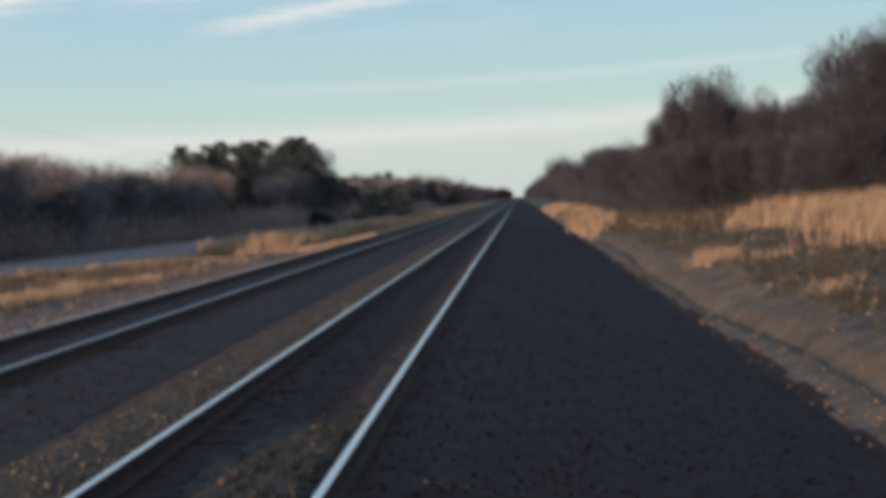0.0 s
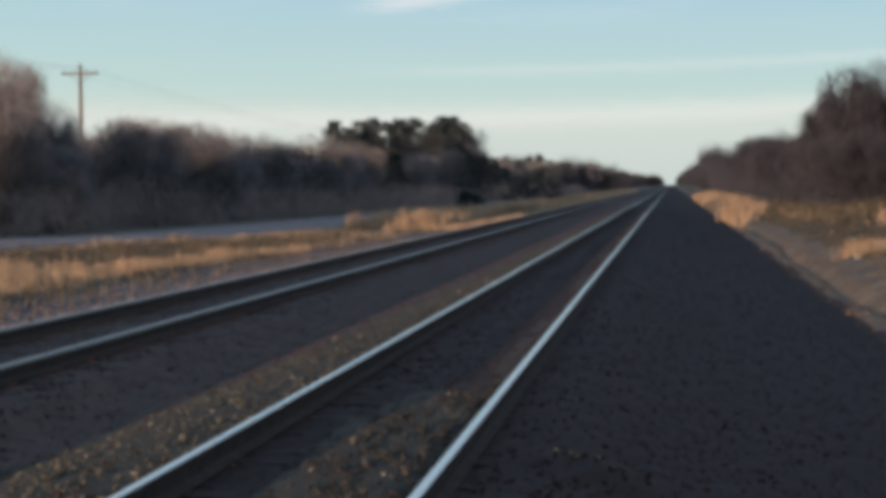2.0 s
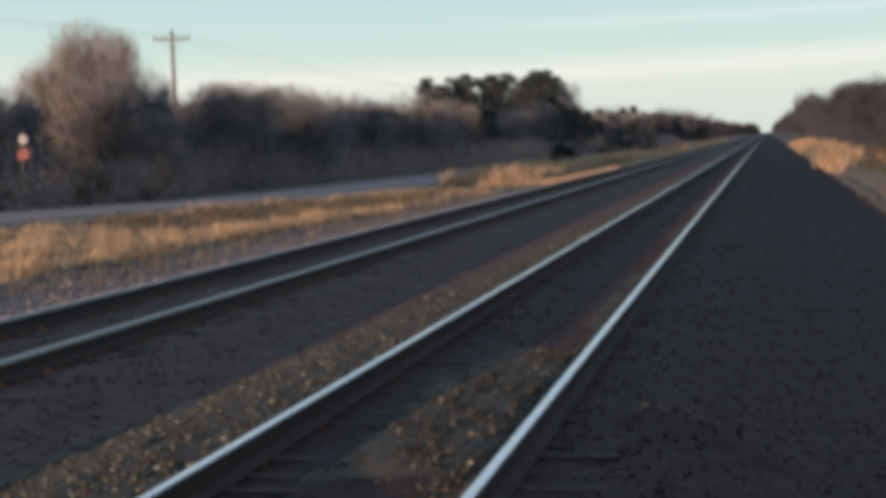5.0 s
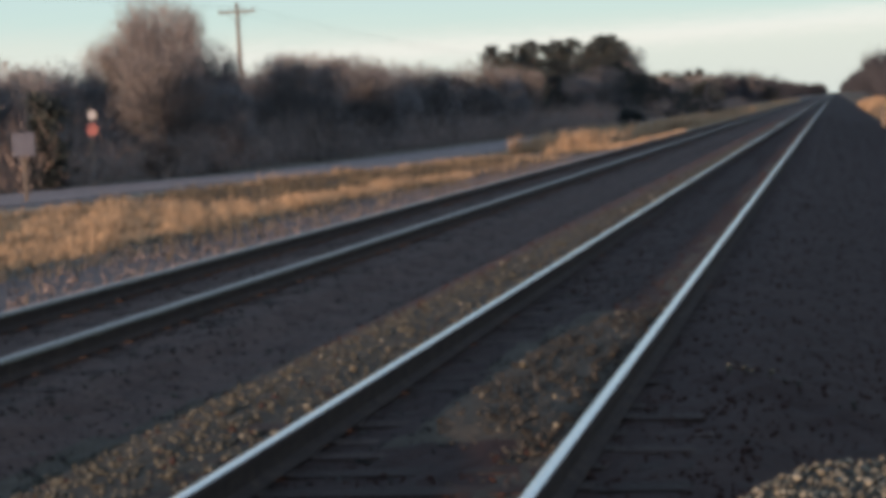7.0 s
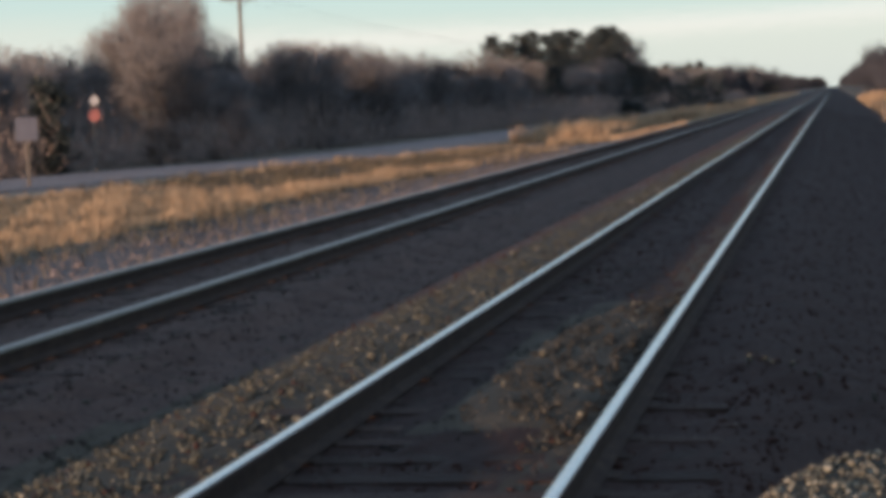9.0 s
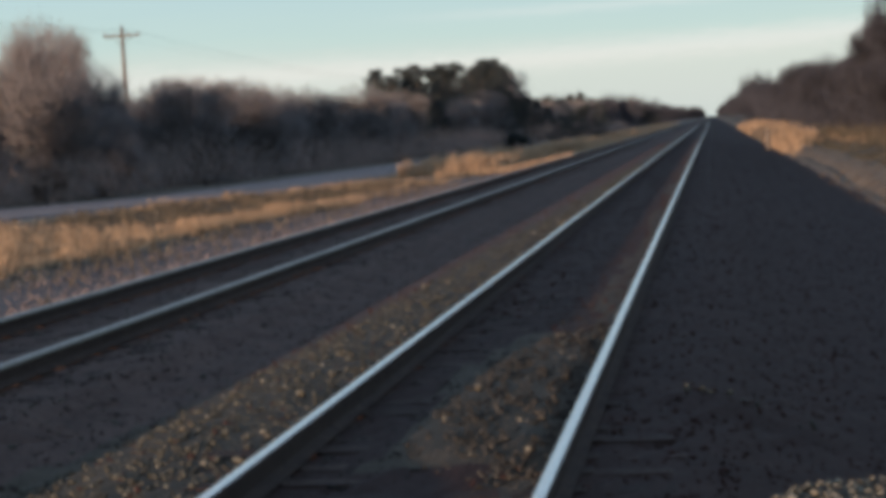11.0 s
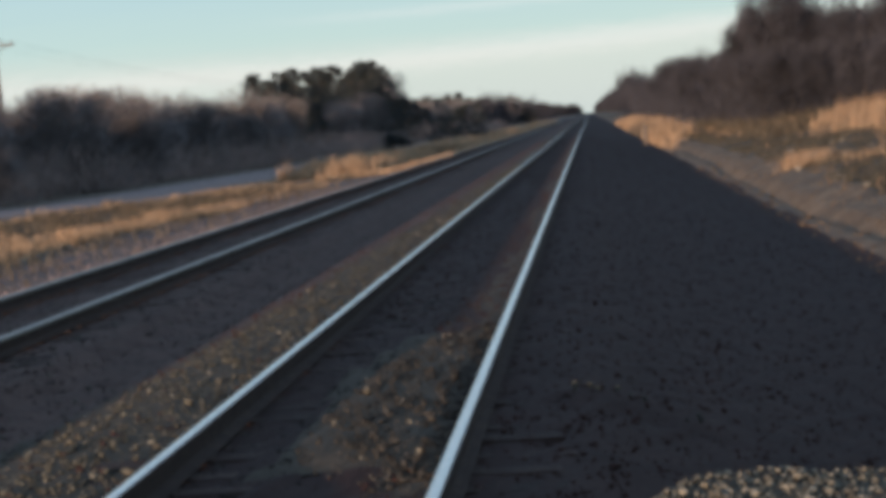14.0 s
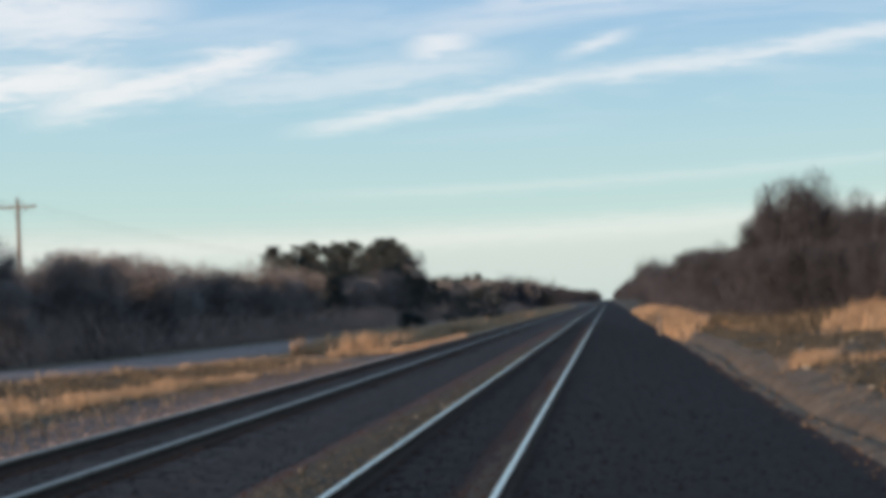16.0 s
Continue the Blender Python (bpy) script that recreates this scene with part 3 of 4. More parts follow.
keep = y < apron_edge(x) + 0.08 * wave(x, y, 0.3) + npr.normal(0, 0.05, len(x))
x, y = x[keep], y[keep]
stones("apron_stone", x, y, 0.03, M_stone_pale, "pale loose stone spread beside the crossing", 0.25, True)
x, y = scatter(240, -2.4, -0.85, 3.4, 20, 1.3)
keep = x > strip_edge(y)
x, y = x[keep], y[keep]
stones("bright_stone", x, y, 0.03, M_stone_pale, "scattered brighter stones in the lit strip beside the rail", 0.0)
x, y = scatter(22, -0.3, 0.62, 4.7, 8, 1.2)
stones("bright_track_stone", x, y, 0.03, M_stone_pale, "scattered brighter stones between the rails", 0.0)
x, y = scatter(9000, -12, -5.6, 4, 40, 1.4)
stones("shoulder_stone", x, y, 0.06, M_stone_grey, "grey loose stone on the outer shoulder of the bed", 0.25, True)

# ---------------------------------------------------------------- grass


def blades(name, xs, ys, height, width, mat, label, lean=0.25, category="grass"):
    n = len(xs)
    h = height * npr.uniform(0.38, 1.12, n) * np.clip(0.85 + 0.4 * wave(xs, ys, 0.9, height) + 0.25 * wave(xs, ys, 0.35, 2.0), 0.3, 1.35)
    a = npr.uniform(0, 2 * np.pi, n)
    l = npr.uniform(0, lean, n) * h
    d = npr.uniform(0, 2 * np.pi, n)
    w = width * npr.uniform(0.6, 1.3, n) / 2
    z = land(xs, ys) - 0.03
    ys = ys * ALONG
    sx, sy = np.cos(a) * w, np.sin(a) * w
    lx, ly = np.cos(d) * l + 0.12 * h, np.sin(d) * l
    v = np.stack([np.stack([xs - sx, ys - sy, z], -1), np.stack([xs + sx, ys + sy, z], -1),
                  np.stack([xs + lx * 0.35 - sx * 0.9, ys + ly * 0.35 - sy * 0.9, z + h * 0.6], -1), np.stack([xs + lx * 0.35 + sx * 0.9, ys + ly * 0.35 + sy * 0.9, z + h * 0.6], -1),
                  np.stack([xs + lx, ys + ly, z + h], -1)], 1).reshape(-1, 3)
    t = np.array([(0, 1, 3), (0, 3, 2), (2, 3, 4)])
    tri = (t[None] + 5 * np.arange(n)[:, None, None]).reshape(-1, 3)
    return tagged(new(name, fast_mesh(name, v, tri, mat)), label, category, kind="stuff")


def clumped(n, x0, x1, y0, y1, s, cut, near=1.0, k=0.0):
    x, y = scatter(n, x0, x1, y0, y1, near)
    keep = wave(x, y, s, k) + npr.normal(0, 0.25, n) > cut
    return x[keep], y[keep]


x, y = clumped(80000, -21.5, -11.0, 11, 35, 1.6, -1.1, 1.0)
front = np.interp(y, [9, 15, 21, 26, 31.5, 35], [-12.8, -12.6, -12.5, -12.2, -11.4, -11.2])
back = np.interp(x, [-20.5, -19.9, -14.4, -13.4, -12.1], [22.5, 25, 26, 30.5, 33])
keep = (x < front + npr.normal(0, 0.25, len(x)) + 0.3 * wave(x, y, 1.2)) & (y < back + npr.normal(0, 1.0, len(x)))
blades("verge_grass", x[keep], y[keep], 0.36, 0.022, M_grass, "low dry tan grass on the verge between railway and road")
x, y = clumped(17000, -15.6, -10.2, 49, 66, 2.6, -0.35, 1.0, 0.9)
blades("far_verge_grass", x, y, 1.05, 0.04, M_grass, "tall dry orange grass on the far verge")
x, y = clumped(30000, -13.5, -8.9, 72, 300, 3.5, -0.75, 1.6, 0.4)
blades("distant_verge_grass", x, y, 1.0, 0.08, M_grass, "dry orange grass on the distant verge")
x, y = clumped(9000, -20.5, -12.8, 23, 42, 1.7, -0.5, 1.0, 1.4)
keep = (y > np.interp(x, [-20, -18, -14.6, -12], [25.5, 26.5, 27.5, 33.5]) + npr.normal(0, 0.7, len(x))) & (x > road_near(y) + 0.5)
blades("road_edge_weeds", x[keep], y[keep], 0.34, 0.03, M_weed_dry, "dark low weeds between dry grass and the road", 0.5, "weeds")
x, y = scatter(5200, -1.1, 1.0, 31, 110, 1.3)
keep = wave(x, y, 4.0, 0.5) + npr.normal(0, 0.4, len(x)) > -0.1
x, y = road_near(y[keep]) + 0.9 + x[keep], y[keep]
blades("road_edge_grass", x, y, 0.36, 0.035, M_grass, "thin dry grass along the edge of the road", 0.5)
x, y = clumped(46000, -22, -7.6, 4, 110, 2.0, -0.3, 1.5, 2.2)
keep = (x > road_near(y) + 1.5 + 2.0 * np.clip((29 - y) / 7, 0, 1)) | (npr.random(len(x)) < 0.1)
keep &= (x < -10.2 + npr.normal(0, 0.8, len(x))) | (npr.random(len(x)) < 0.08)
x, y = x[keep], y[keep]
blades("verge_weeds", x, y, 0.3, 0.03, M_weed_dry, "low dull weeds on the verge", 0.6, "weeds")
x, y = clumped(22000, -12.6, -7.3, 46, 200, 2.2, -0.6, 1.6, 1.9)
blades("low_verge_grass", x, y, 0.38, 0.045, M_grass, "low dry grass along the far shoulder of the line", 0.5)
x, y = clumped(7000, -17, -10.5, 30, 54, 2.4, 0.1, 1.0, 3.2)
blades("verge_stubble", x, y, 0.28, 0.03, M_grass, "sparse dry stubble on the verge", 0.6)
x, y = clumped(70000, 8.8, 18, 15, 52, 2.4, -0.6, 1.0, 0.3)
keep = x > 10.7 - 0.04 * np.clip(y - 30, -9, 12) + 0.9 * wave(x, y, 1.9, 2.0) + 0.4 * wave(x, y, 5.0, 0.4) + npr.normal(0, 0.4, len(x))
keep &= y < 42 - 14 * npr.random(len(x)) ** 2 - 1.5 * (13 - x)
blades("bank_grass", x[keep], y[keep], 0.88, 0.028, M_grass, "tall dry orange grass along the top of the bank")
x, y = clumped(1500, 9.2, 11.4, 16, 40, 1.1, 0.6, 1.0, 2.4)
blades("bank_fringe_grass", x, y, 0.5, 0.024, M_grass, "loose low grass in front of the tall grass on the bank", 0.6)
x, y = clumped(30000, 5.4, 9.0, 46, 150, 2.4, -0.4, 1.4, 0.5)
keep = (x < 1.9 + 0.085 * y + npr.normal(0, 0.8, len(x)) + 0.5 * wave(x, y, 2.0) - 2.2 * npr.random(len(x)) ** 2) & (y > 50 + 9 * npr.random(len(x)) + npr.normal(0, 3.5, len(x)))
blades("far_bank_grass", x[keep], y[keep], 0.85, 0.05, M_grass, "tall dry orange grass at the foot of the far bank")
x, y = clumped(1600, 7.8, 11.0, 42, 62, 1.5, 0.35, 1.0, 3.7)
blades("slope_grass", x, y, 0.5, 0.035, M_grass, "broken dry grass on the slope of the bank", 0.7)
x, y = clumped(9000, 8.6, 13.0, 38, 64, 1.4, -0.3, 1.0, 2.2)
blades("slope_brush", x, y, 0.75, 0.03, M_weed_dry, "dull brown brush on the slope of the bank", 0.6, "brush")
x, y = clumped(70000, 7.0, 13, 8, 60, 1.9, -0.2, 1.2, 1.2)
blades("bank_weeds", x, y, 0.22, 0.026, M_weed, "dull olive weeds and stubble on the bank", 0.8, "weeds")
x, y = clumped(5200, 7.2, 12.5, 9, 48, 0.9, 0.45, 1.0, 4.2)
blades("bank_stubble", x, y, 0.2, 0.02, M_grass, "thin dry straw among the weeds on the bank", 0.9)

# ---------------------------------------------------------------- trees


def bare_tree(seed, twig, bark, n=9000, lobes=9, shell=0.52, skirt=0.26, fine=1.0):
    """A leafless tree 8 m high and 6 m wide: trunk with limbs and branches, and a domed crown of fine twigs that reaches down to low boughs."""
    rng, g = random.Random(seed), np.random.default_rng(seed)
    wood = Shape()
    lean = Vector((rng.uniform(-0.3, 0.3), rng.uniform(-0.3, 0.3), 0))
    wood.tube([Vector((0, 0, -0.25)), Vector((0, 0, 1.6)) + lean * 0.3, Vector((0, 0, 4.6)) + lean, Vector((0, 0, 6.6)) + lean * 1.3], [0.17, 0.13, 0.07, 0.015], 7, cap=False)
    balls = [(Vector((0, 0, 4.6)) + lean, 2.35, 2.9)]
    for k in range(lobes):
        a = 2.4 * k + rng.uniform(-0.4, 0.4)
        z = rng.uniform(2.6, 6.2)
        out = 1.75 * math.sqrt(max(0.1, 1 - ((z - 4.3) / 3.4) ** 2)) * rng.uniform(0.8, 1.15)
        r = rng.uniform(0.8, 1.3)
        balls.append((Vector((math.cos(a) * out, math.sin(a) * out, z)) + lean, r, min(r * rng.uniform(1.0, 1.3), 8 - z)))
    for c, rx, rz in balls[1:]:
        root = Vector((0, 0, max(1.0, c.z * rng.uniform(0.35, 0.7)))) + lean * 0.6
        mid = root.lerp(c, 0.55) + Vector((rng.uniform(-0.25, 0.25), rng.uniform(-0.25, 0.25), 0.25))
        wood.tube([root, mid, c], [0.075, 0.045, 0.018], 4, cap=False)
        for _ in range(7):
            d = Vector((rng.gauss(0, 1), rng.gauss(0, 1), rng.gauss(0.6, 0.7))).normalized()
            p = root.lerp(c, rng.uniform(0.45, 1.0))
            q = c + Vector((d.x * rx, d.y * rx, d.z * rz)) * 0.8
            wood.tube([p, p.lerp(q, 0.5) + Vector((0, 0, 0.12)), q], [0.022, 0.014, 0.004], 3, cap=False)
    pick = np.where(g.random(n) < 0.42, 0, g.integers(1, len(balls), n))
    cen = np.array([tuple(b[0]) for b in balls])[pick]
    rad = np.array([(b[1], b[1], b[2]) for b in balls])[pick]
    d = g.normal(0, 1, (n, 3))
    d /= np.linalg.norm(d, axis=1, keepdims=True)
    p = cen + d * rad * (g.random((n, 1)) ** shell)
    low = g.random(n) < skirt
    p[low] = np.stack([g.normal(0, 1.25, n), g.normal(0, 1.25, n), g.uniform(0.3, 3.6, n)], -1)[low]
    way = p - np.array((0, 0, 1.8))
    way /= np.linalg.norm(way, axis=1, keepdims=True)
    way = way + g.normal(0, 0.42, (n, 3)) + np.array((0, 0, 0.22))
    way /= np.linalg.norm(way, axis=1, keepdims=True)
    side = np.cross(way, g.normal(0, 1, (n, 3)))
    side /= np.linalg.norm(side, axis=1, keepdims=True)
    w = g.uniform(0.012, 0.026, (n, 1)) * fine
    q = p + way * g.uniform(0.25, 0.75, (n, 1))
    v = np.stack([p - side * w, p + side * w, q], 1).reshape(-1, 3)
    v[:, 2] = np.maximum(v[:, 2], 0.05)
    return wood.mesh("trunk", bark), fast_mesh("crown", v, np.arange(3 * n).reshape(-1, 3), twig)


def pine_tree(seed, height, width, ragged=0.5, low=0.15):
    rng = random.Random(seed)
    wood, leaf = Shape(), Shape()
    wood.tube([(0, 0, -0.2), (0.05, 0.03, height * 0.5), (0, 0.05, height * 0.98)], [0.02 * height, 0.013 * height, 0.02], 7)
    whorls = int(height * 2.2)
    for k in range(whorls):
        u = low + (1 - low) * k / whorls
        z = height * u
        reach = width / 2 * (1 - u ** 1.8) ** 0.7 * 1.05 + 0.35
        for j in range(6):
            a = rng.uniform(0, 2 * math.pi)
            r = reach * rng.uniform(1 - ragged, 1.05)
            tip = Vector((math.cos(a) * r, math.sin(a) * r, z + 0.12 * r + rng.uniform(-0.2, 0.3)))
            root = Vector((0, 0, z))
            wood.tube([root, root.lerp(tip, 0.9)], [0.035, 0.008], 3, cap=False)
            for c in range(46):
                w = rng.uniform(0.3, 1.05)
                p = root.lerp(tip, w) + Vector((rng.gauss(0, 0.16), rng.gauss(0, 0.16), rng.gauss(0, 0.12)))
                d = Vector((rng.gauss(0, 1), rng.gauss(0, 1), rng.gauss(0.3, 0.8))).normalized()
                leaf.sliver(p, p + d * rng.uniform(0.2, 0.45), 0.1, rng)
    return wood.mesh("trunk", M_bark), leaf.mesh("crown", M_needle)


def plant(name, meshes, x, y, scale, turn, label, group, category="tree", sz=1.0):
    t = thing(name, x, y, float(land(x, y)), label, category, group, turn, 1.0)
    t.scale = (scale, scale, scale * sz)
    part("trunk", meshes[0], t)
    part("crown", meshes[1], t)
    return t


def sized(meshes, x, y, height, width, label, group, name="bare_tree", category="tree"):
    """A leafless tree of that height and width in metres."""
    return plant(name, meshes, x, y, width / 6, rng.uniform(0, 360), label, group, category, (height / 8) / (width / 6))


def seen_from_crossing(turn, far):
    """A place by its bearing in degrees left of the line and its distance from the crossing."""
    ahead = 1 + 0.0077 * max(0, turn - 24)
    return 1.9 - far * math.sin(radians(turn)), far * math.cos(radians(turn)) * ahead


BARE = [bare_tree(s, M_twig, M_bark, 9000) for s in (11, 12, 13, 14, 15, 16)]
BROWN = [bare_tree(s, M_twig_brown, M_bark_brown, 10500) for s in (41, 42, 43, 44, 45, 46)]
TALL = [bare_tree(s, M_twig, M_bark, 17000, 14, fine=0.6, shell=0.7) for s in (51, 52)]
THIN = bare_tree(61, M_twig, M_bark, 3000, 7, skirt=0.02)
PINE = [pine_tree(21, 9.3, 5.6, 0.5, 0.05), pine_tree(22, 8.6, 6.0, 0.55, 0.05), pine_tree(23, 9.0, 5.2, 0.5, 0.05)]
rng = random.Random(5)

# the wood beyond the road
WOOD = "trees of the wood beyond the road"
y = 30.0
while y < 330:
    for depth in range(2):
        x = -32 - depth * 5.5 + rng.uniform(-2.2, 2.2) + min(0, -(55 - y) * 0.12) * (y < 55)
        h = np.interp(y, [30, 70, 100, 160, 250], [5.9, 6.9, 7.3, 8.0, 8.8]) * rng.uniform(0.78, 1.14) + 0.5 * depth
        if x < -0.97 * y:
            h *= 0.72
        if 96 < y < 165 and not (depth == 0 and 116 < y < 134):
            continue
        sized(BARE[rng.randrange(6)], x, y + rng.uniform(-1.5, 1.5), h, h * rng.uniform(0.85, 1.1), "leafless grey-brown tree in the wood beyond the road", WOOD)
    y += 2.7 if y < 100 else 3.6 if y < 180 else 6
for turn_, far, h, w, k in ((40.3, 54, 10.2, 6.6, 0), (42.8, 55, 8.0, 4.8, 1), (37.6, 56, 7.8, 4.6, 1), (39.2, 58, 10.4, 6.0, 1)):
    sized(TALL[k], *seen_from_crossing(turn_, far), h, w, "tall broad leafless tree standing above the wood", WOOD)
sized(TALL[1], -35.6, 36.0, 10.0, 6.6, "tall leafless tree near the crossing road", WOOD)
for k in range(8):
    x, y = seen_from_crossing(44.2 + k * 0.9, 60 + 3 * (k % 3))
    sized(BARE[k % 6], x, y, 5.6 + 0.5 * (k % 2), 5.6, "leafless grey-brown tree in the wood beyond the road", WOOD)
for turn_, far, h in ((51.2, 47, 8.2), (52.8, 45, 9.6), (54.5, 46, 10.0)):
    sized(BARE[1], *seen_from_crossing(turn_, far), h, 5.0, "tall leafless tree near the crossing road", WOOD)
for turn_, far, h, w in ((33.0, 92, 9.4, 7.5), (12.1, 165, 13.6, 6.5), (4.8, 250, 9.5, 6.0), (26.3, 110, 9.0, 8.0)):
    sized(THIN, *seen_from_crossing(turn_, far), h, w, "sparse leafless tree showing above the wood", WOOD)

# pines in the wood
for az, dist, s, k in ((20.4, 112, 1.1, 0), (19.6, 115, 1.14, 1), (18.8, 112, 1.14, 2), (18.0, 117, 1.17, 0), (17.2, 112, 1.17, 1), (16.5, 115, 1.17, 2), (15.7, 112, 1.1, 0), (14.9, 116, 1.12, 1), (14.1, 112, 1.14, 2), (13.4, 114, 1.22, 1),
                       (12.8, 112, 1.0, 0), (12.2, 115, 0.85, 2), (11.7, 118, 0.68, 1), (15.2, 105, 0.8, 2), (13.6, 104, 0.8, 0), (19.2, 121, 1.0, 2), (17.6, 122, 1.05, 1), (16.1, 122, 1.1, 0), (14.5, 122, 1.15, 2), (13.7, 121, 1.15, 0), (16.8, 106, 0.82, 0), (18.4, 106, 0.8, 1), (14.4, 106, 0.85, 1)):
    a = radians(az)
    far = max(dist, 37.5 / math.sin(a)) / dist
    dist, s = dist * far, s * (0.98 * far + 0.02)
    plant("pine_tree", PINE[k], 1.9 - dist * math.sin(a), dist * math.cos(a), s, rng.uniform(0, 360), "dark green pine rising over the bare wood", "pines in the wood")
for turn_, far, up_, k in ((13.7, 134, 2.6, 1), (13.2, 138, 2.3, 0), (12.7, 140, 2.0, 2), (12.1, 144, 1.75, 1), (11.5, 150, 1.5, 0), (10.9, 158, 1.3, 2), (10.3, 166, 1.1, 1), (19.6, 108, 1.7, 1), (20.4, 106, 1.9, 0), (18.7, 110, 1.6, 2), (17.8, 113, 1.7, 0), (16.9, 118, 1.8, 1)):
    x, y = seen_from_crossing(turn_, far)
    h = 1.62 + far * math.tan(radians(up_)) - float(land(x, y))
    plant("pine_tree", PINE[k], x, y, h / 7.0, rng.uniform(0, 360), "dark low-branched pine at the edge of the wood", "pines in the wood", sz=0.82)
FAR_PINES = ((11.0, 150, 0.92, 2), (10.2, 155, 0.95, 0), (9.5, 160, 1.0, 1), (8.8, 165, 1.05, 2), (8.1, 165, 1.05, 0), (7.5, 175, 1.05, 1), (6.9, 185, 0.98, 2), (6.3, 200, 0.95, 0), (5.7, 220, 0.95, 1), (5.1, 250, 1.0, 2), (4.5, 280, 1.0, 0), (3.9, 320, 1.0, 1))
for az, dist, s, k in FAR_PINES + tuple((az - 0.38, dist + 4, s * 0.84, (k + 1) % 3) for az, dist, s, k in FAR_PINES):
    a = radians(az)
    far = min(max(dist, 36.0 / math.sin(a)), 360) / dist
    dist, s = dist * far, s * (0.97 * far + 0.03) * np.interp(az, [4, 11], [0.66, 0.8])
    plant("pine_tree", PINE[k], 1.9 - dist * math.sin(a), dist * math.cos(a), s, rng.uniform(0, 360), "dark evergreen in the far edge of the wood", "pines in the wood")

# evergreens by the far verge
plant("evergreen_shrub", pine_tree(31, 4.0, 5.5, 0.4, 0.04), -12.5, 104, 1.15, 0, "spreading dark evergreen shrub in dry grass on the verge", "verge shrubs", "shrub")
plant("evergreen_shrub", pine_tree(32, 3.6, 5.0, 0.4, 0.04), -15.5, 108, 1.0, 0, "spreading dark evergreen shrub on the verge", "verge shrubs", "shrub")
plant("evergreen_shrub", pine_tree(34, 4.0, 1.1, 0.35, 0.05), -28.9, 34.6, 1.0, 0, "slim dull green cedar by the road sign", "verge shrubs", "shrub")
plant("evergreen_shrub", pine_tree(33, 2.0, 1.6, 0.3, 0.05), -13.8, 71.5, 1.0, 0, "small dark upright evergreen shrub in dry grass", "verge shrubs", "shrub")

sized(bare_tree(71, M_rust_brush, M_bark, 5000), -28.3, 39.8, 2.0, 2.2, "small rusty brown shrub at the edge of the wood", "verge shrubs", "bare_shrub", "shrub")

# trees on the bank
BANK, BANK_LABEL = "trees on the bank", "leafless brown tree on the bank behind dry grass"
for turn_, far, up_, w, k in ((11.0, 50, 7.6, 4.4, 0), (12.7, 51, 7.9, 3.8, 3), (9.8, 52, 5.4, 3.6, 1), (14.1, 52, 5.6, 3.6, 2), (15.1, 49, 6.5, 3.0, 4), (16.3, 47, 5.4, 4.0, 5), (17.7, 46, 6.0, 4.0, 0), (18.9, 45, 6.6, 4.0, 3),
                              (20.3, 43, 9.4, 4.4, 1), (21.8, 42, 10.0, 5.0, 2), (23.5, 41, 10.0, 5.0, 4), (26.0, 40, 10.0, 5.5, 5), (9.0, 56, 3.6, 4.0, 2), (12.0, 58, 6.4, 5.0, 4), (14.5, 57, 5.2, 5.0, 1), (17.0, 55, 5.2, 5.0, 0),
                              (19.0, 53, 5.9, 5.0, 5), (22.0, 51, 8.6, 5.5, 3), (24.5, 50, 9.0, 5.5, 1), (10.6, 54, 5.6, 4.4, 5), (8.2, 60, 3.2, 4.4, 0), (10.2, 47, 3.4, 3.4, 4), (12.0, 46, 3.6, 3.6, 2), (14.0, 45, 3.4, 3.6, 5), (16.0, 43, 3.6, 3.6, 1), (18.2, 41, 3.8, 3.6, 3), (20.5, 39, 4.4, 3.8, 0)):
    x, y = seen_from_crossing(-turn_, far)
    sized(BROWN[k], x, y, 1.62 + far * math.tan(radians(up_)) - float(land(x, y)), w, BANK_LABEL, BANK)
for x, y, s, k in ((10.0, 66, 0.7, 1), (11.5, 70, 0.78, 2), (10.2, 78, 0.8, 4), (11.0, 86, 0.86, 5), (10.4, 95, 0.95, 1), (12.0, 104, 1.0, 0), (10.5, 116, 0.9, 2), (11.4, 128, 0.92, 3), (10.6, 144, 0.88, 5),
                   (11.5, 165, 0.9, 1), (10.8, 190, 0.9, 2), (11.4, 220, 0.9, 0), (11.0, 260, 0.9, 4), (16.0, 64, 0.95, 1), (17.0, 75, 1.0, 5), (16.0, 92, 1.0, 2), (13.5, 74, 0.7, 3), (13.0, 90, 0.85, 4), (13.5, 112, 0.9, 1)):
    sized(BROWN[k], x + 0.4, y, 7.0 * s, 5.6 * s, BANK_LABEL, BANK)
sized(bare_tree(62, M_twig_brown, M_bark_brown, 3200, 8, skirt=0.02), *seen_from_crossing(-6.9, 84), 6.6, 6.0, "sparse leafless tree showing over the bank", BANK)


def brush(name, places, height, label, n=260, w=0.06, mat=None):
    """Thickets of thin stems, as one sheet of stuff."""
    r2 = random.Random(len(places))
    s = Shape()
    for x, y, k in places:
        z = float(land(x, y))
        for _ in range(n):
            p = Vector((x + r2.gauss(0, 1.3), y * ALONG + r2.gauss(0, 1.8), z + r2.uniform(0, height * 0.7) * k))
            d = Vector((r2.gauss(0, 0.45), r2.gauss(0, 0.45), 1)).normalized()
            s.sliver(p, p + d * r2.uniform(0.3, 0.8) * height * 0.5 * k, w, r2)
    return tagged(new(name, s.mesh(name, mat or M_twig)), label, "undergrowth", kind="stuff")


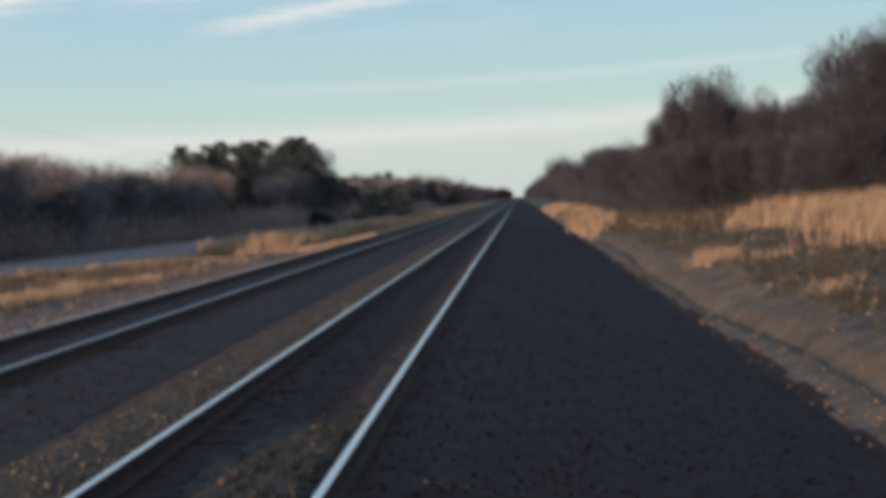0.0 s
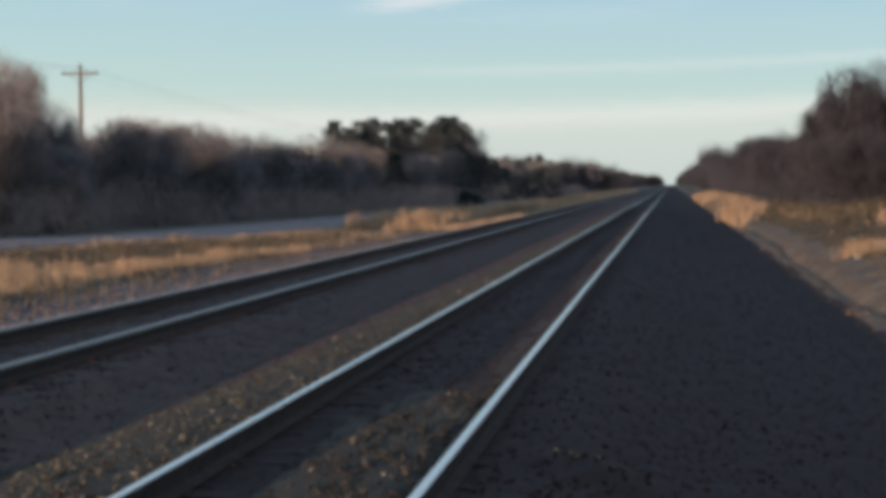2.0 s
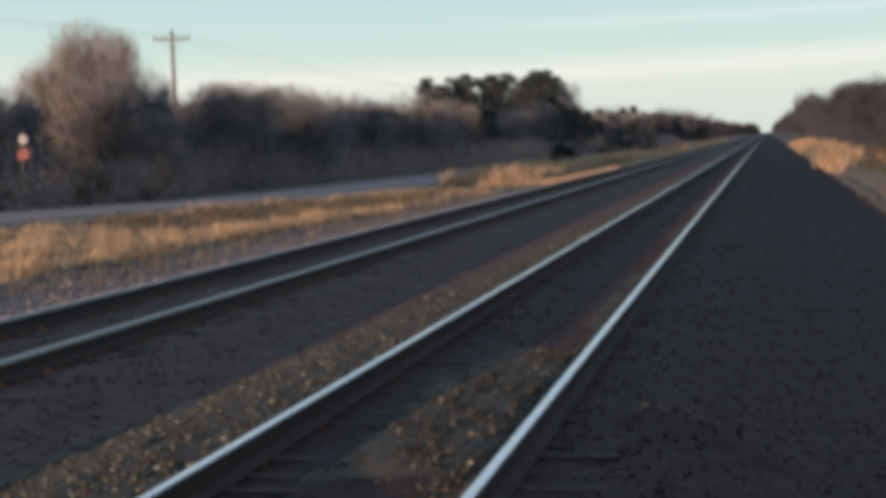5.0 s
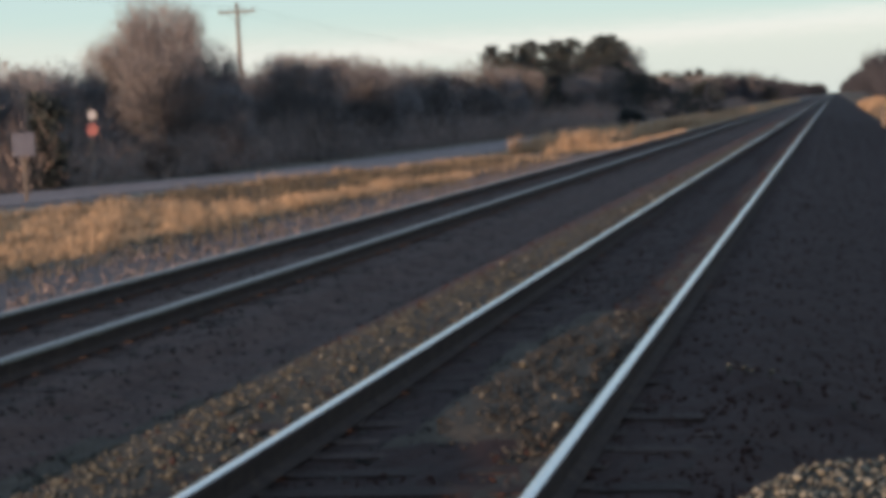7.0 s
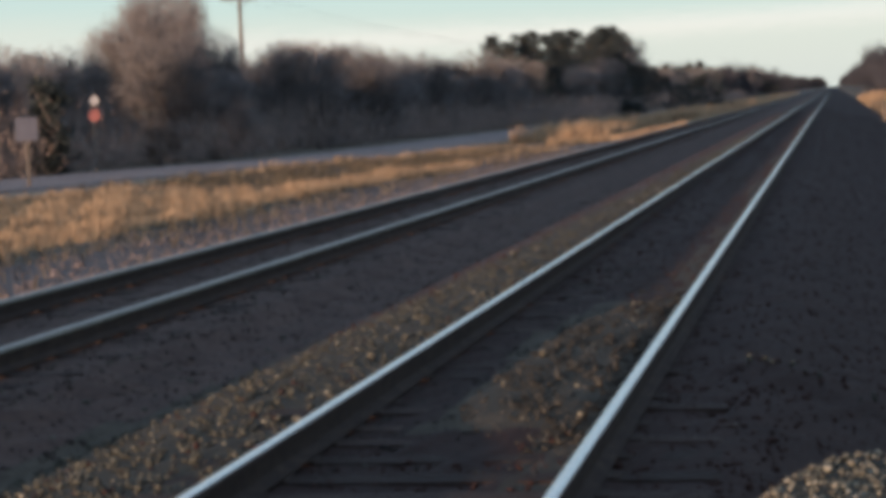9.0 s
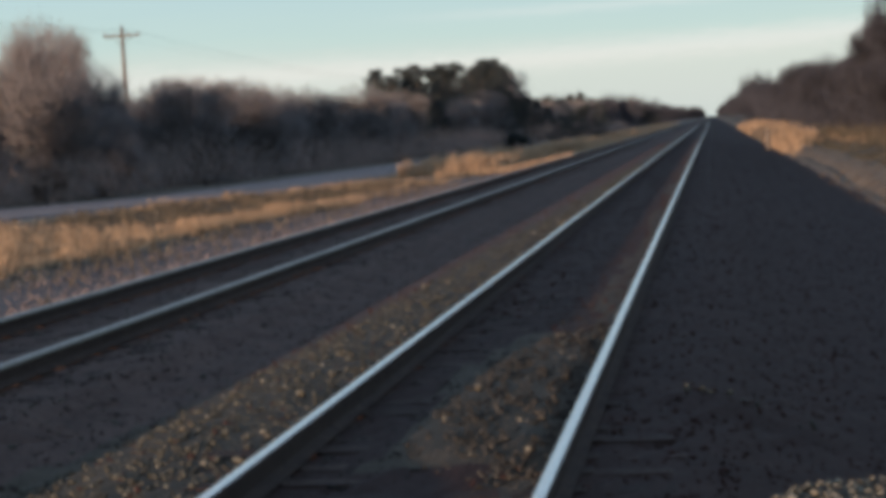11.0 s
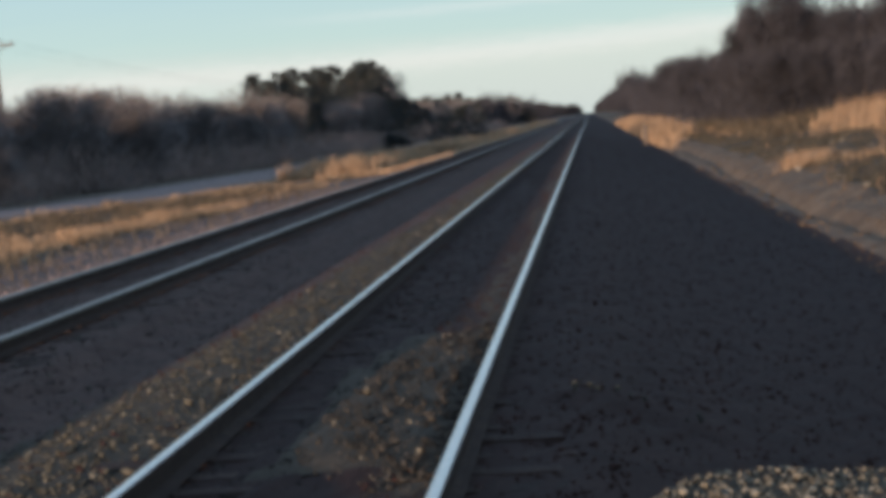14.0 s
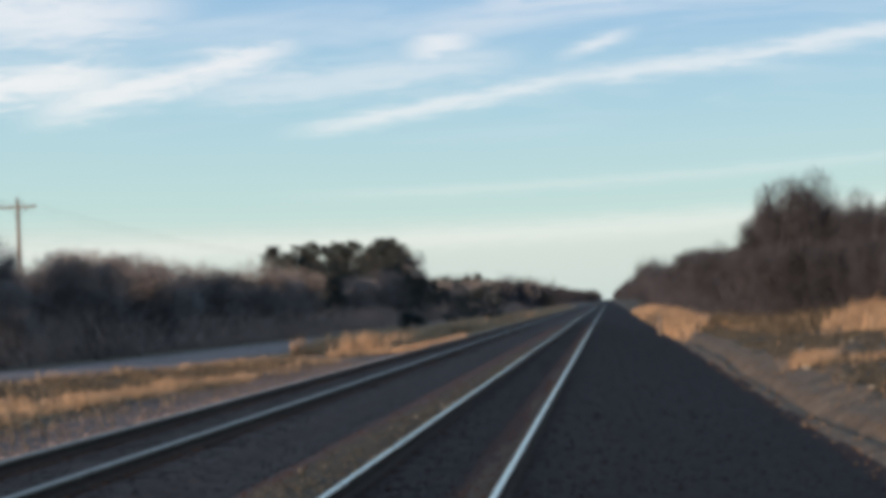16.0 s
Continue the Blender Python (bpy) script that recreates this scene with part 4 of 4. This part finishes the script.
# thicket colour is lightened to make up for the shade below the trees
brush("wood_undergrowth", [(-28.0 - rng.uniform(0, 8) + min(0, (y - 50) * 0.12) + min(6, max(0, (y - 90) * 0.05)), y + rng.uniform(-1, 1), rng.uniform(0.35, 1.0) + 0.45 * rng.random() ** 3) for y in np.arange(30, 250, 0.7) for _ in range(2)], 3.0, "dense undergrowth at the edge of the wood, lightened against its shade", 230, 0.034, M_brush_light)
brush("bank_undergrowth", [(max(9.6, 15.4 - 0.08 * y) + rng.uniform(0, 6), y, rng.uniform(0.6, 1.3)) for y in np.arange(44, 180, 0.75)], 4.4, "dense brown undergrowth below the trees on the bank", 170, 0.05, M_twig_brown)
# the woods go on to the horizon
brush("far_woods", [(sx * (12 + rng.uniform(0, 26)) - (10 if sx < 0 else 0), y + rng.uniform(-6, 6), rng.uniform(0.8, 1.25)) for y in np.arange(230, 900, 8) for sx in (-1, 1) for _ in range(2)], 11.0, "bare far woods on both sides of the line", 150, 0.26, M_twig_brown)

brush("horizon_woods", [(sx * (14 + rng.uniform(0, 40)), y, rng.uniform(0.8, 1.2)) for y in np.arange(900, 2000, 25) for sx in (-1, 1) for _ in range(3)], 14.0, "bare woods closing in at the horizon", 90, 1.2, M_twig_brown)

# ---------------------------------------------------------------- poles, signs, small things


def utility_pole(x, y, h, turn, label):
    t = thing("utility_pole", x, y, float(land(x, y)), label, "utility pole", "poles along the road", turn)
    part("shaft", Shape().tube([(0, 0, -0.3), (0.02, 0, h * 0.5), (0, 0, h)], [0.17, 0.145, 0.11], 10).mesh("shaft", M_pole), t)
    part("crossarm", Shape().box(-1.25, 1.25, -0.17, -0.06, h - 0.62, h - 0.48, 0.012).mesh("crossarm", M_pole), t)
    for s in (-1, 1):
        part("brace", Shape().tube([(s * 0.75, -0.14, h - 0.6), (0, -0.13, h - 1.25)], [0.02, 0.02], 4).mesh("brace", M_steel), t)
    pin = Shape().tube([(0, 0, 0), (0, 0, 0.06), (0, 0, 0.09), (0, 0, 0.15), (0, 0, 0.19)], [0.02, 0.02, 0.055, 0.06, 0.03], 8).mesh("insulator", M_glass)
    for px in (-1.1, -0.45, 0.45, 1.1):
        i = part("insulator", pin, t)
        i.location = (px, -0.115, h - 0.48)
    i = part("insulator", pin, t)
    i.location = (0, 0, h)
    return t


POLES = [(-37.0, 59.2, 10.6), (-37.0, 118.0, 9.8), (-43.0, -2.0, 10.6)]
for px, py, ph in POLES:
    utility_pole(px, py, ph, 4, "weathered wooden utility pole with a crossarm, standing in the wood")
for (ax, ay, ah), (bx, by, bh) in ((POLES[2], POLES[0]), (POLES[0], POLES[1])):
    za, zb = float(land(ax, ay)) + ah - 0.3, float(land(bx, by)) + bh - 0.3
    for off in (-1.1, 0.45, 1.1):
        pts = [(ax + (bx - ax) * u + off, (ay + (by - ay) * u) * ALONG - 0.115, za + (zb - za) * u - 3.2 * u * (1 - u)) for u in np.linspace(0, 1, 15)]
        tagged(new("power_line", Shape().tube(pts, [0.005] * 15, 4).mesh("power_line", M_wire)), "thin dark overhead wire sagging between poles", "wire", "overhead wires")


def octagon(r, y, thick, mat, name, sides=8, squash=1.0):
    s = Shape()
    ring = [(r * math.cos(math.pi / sides + 2 * math.pi * k / sides), r * squash * math.sin(math.pi / sides + 2 * math.pi * k / sides)) for k in range(sides)]
    s.v = [Vector((a, y, b)) for a, b in ring] + [Vector((a, y + thick, b)) for a, b in ring]
    s.f = [tuple(range(sides)), tuple(reversed(range(sides, 2 * sides)))] + [(k, sides + k, sides + (k + 1) % sides, (k + 1) % sides) for k in range(sides)]
    return s.mesh(name, mat)


sg = thing("road_sign", -27.4, 35.1, float(land(-27.4, 35.1)), "red octagonal road sign under a round white one", "road sign", "signs by the road", 40)
part("post", Shape().box(-0.03, 0.03, 0, 0.05, -0.3, 3.3, 0.006).mesh("post", M_steel), sg)
p = part("red_plate", octagon(0.27, -0.014, 0.006, M_red, "red_plate"), sg, "red octagonal plate")
p.location = (0, 0, 2.4)
p = part("white_plate", octagon(0.19, -0.014, 0.006, M_sign, "white_plate", 18), sg, "round white plate")
p.location = (0.04, 0, 2.98)
for x, y, w, h, mat, lab in ((-23.2, 27.4, 0.72, 0.74, M_sign_back, "grey back of a square road sign on a wooden post"), (-25.6, 26.0, 0.8, 0.8, M_sign_back, "grey back of a square road sign on a wooden post")):
    sg = thing("road_sign", x, y, float(land(x, y)), lab, "road sign", "signs by the road", 40)
    part("post", Shape().box(-0.05, 0.05, 0, 0.1, -0.3, 2.2, 0.008).mesh("post", M_pole), sg)
    part("plate", Shape().box(-w / 2, w / 2, -0.012, -0.002, 1.55, 1.55 + h, 0.004).mesh("plate", mat), sg, "plain grey sheet")

mp = thing("marker_post", 4.95, 58.0, float(land(4.95, 58.0)), "short dark weathered wooden marker post in dry grass", "post")
part("shaft", Shape().tube([(0, 0, -0.3), (0, 0, 1.0), (0, 0, 1.12)], [0.17, 0.16, 0.1], 8).mesh("shaft", M_pole), mp)
part("cap", Shape().box(-0.2, 0.2, -0.06, 0.06, 1.1, 1.34, 0.02).mesh("cap", M_pole), mp)


def field_rock(x, y, size, seed):
    rng = random.Random(seed)
    bm = bmesh.new()
    bmesh.ops.create_icosphere(bm, subdivisions=2, radius=size / 2)
    for c in bm.verts:
        c.co *= 0.85 + 0.35 * noise.noise(c.co * 3.0 / size + Vector((seed, 0, 0)))
        c.co.z *= 0.6
    me = bpy.data.meshes.new("rock")
    bm.to_mesh(me)
    bm.free()
    me.materials.append(M_rock)
    r = new("rock", me)
    r.matrix_basis = pose(x, y * ALONG, float(land(x, y)) + size * 0.12, 0, 0, rng.uniform(0, 360))
    return tagged(r, "pale weathered rock lying on the grassy bank", "rock", "rocks on the bank")


for k in range(26):
    field_rock(6.9 + rng.uniform(0, 2.8), 10 + rng.uniform(0, 22), rng.uniform(0.08, 0.26), k)
x = np.concatenate([npr.uniform(1.3, 1.7, 9), npr.uniform(1.7, 2.12, 5)])
stones("stray_stone", x, 5.86 - 0.05 * (x - 1.6) + npr.normal(0, 0.06, len(x)), 0.036, M_stone_light, "few pale stones catching the light on the shoulder", 0.05)
# round tufts on the bank
for x, y, n, h in ((7.4, 25.6, 1000, 0.5), (8.6, 24.0, 260, 0.3), (7.9, 17.5, 260, 0.28)):
    xs, ys_ = x + npr.normal(0, 0.32, n), y + npr.normal(0, 0.35, n)
    t = blades("grass_tuft", xs, ys_, h, 0.02, M_grass, "round tuft of pale dry grass on the bank", 0.9)
# clods and small stones on the dirt at the foot of the bank
x, y = scatter(1500, 5.2, 8.4, 7, 34, 1.4)
stones("dirt_clods", x, y, 0.07, M_dirt, "clods and small stones strewn over the dirt at the foot of the bank", 0.3, True)
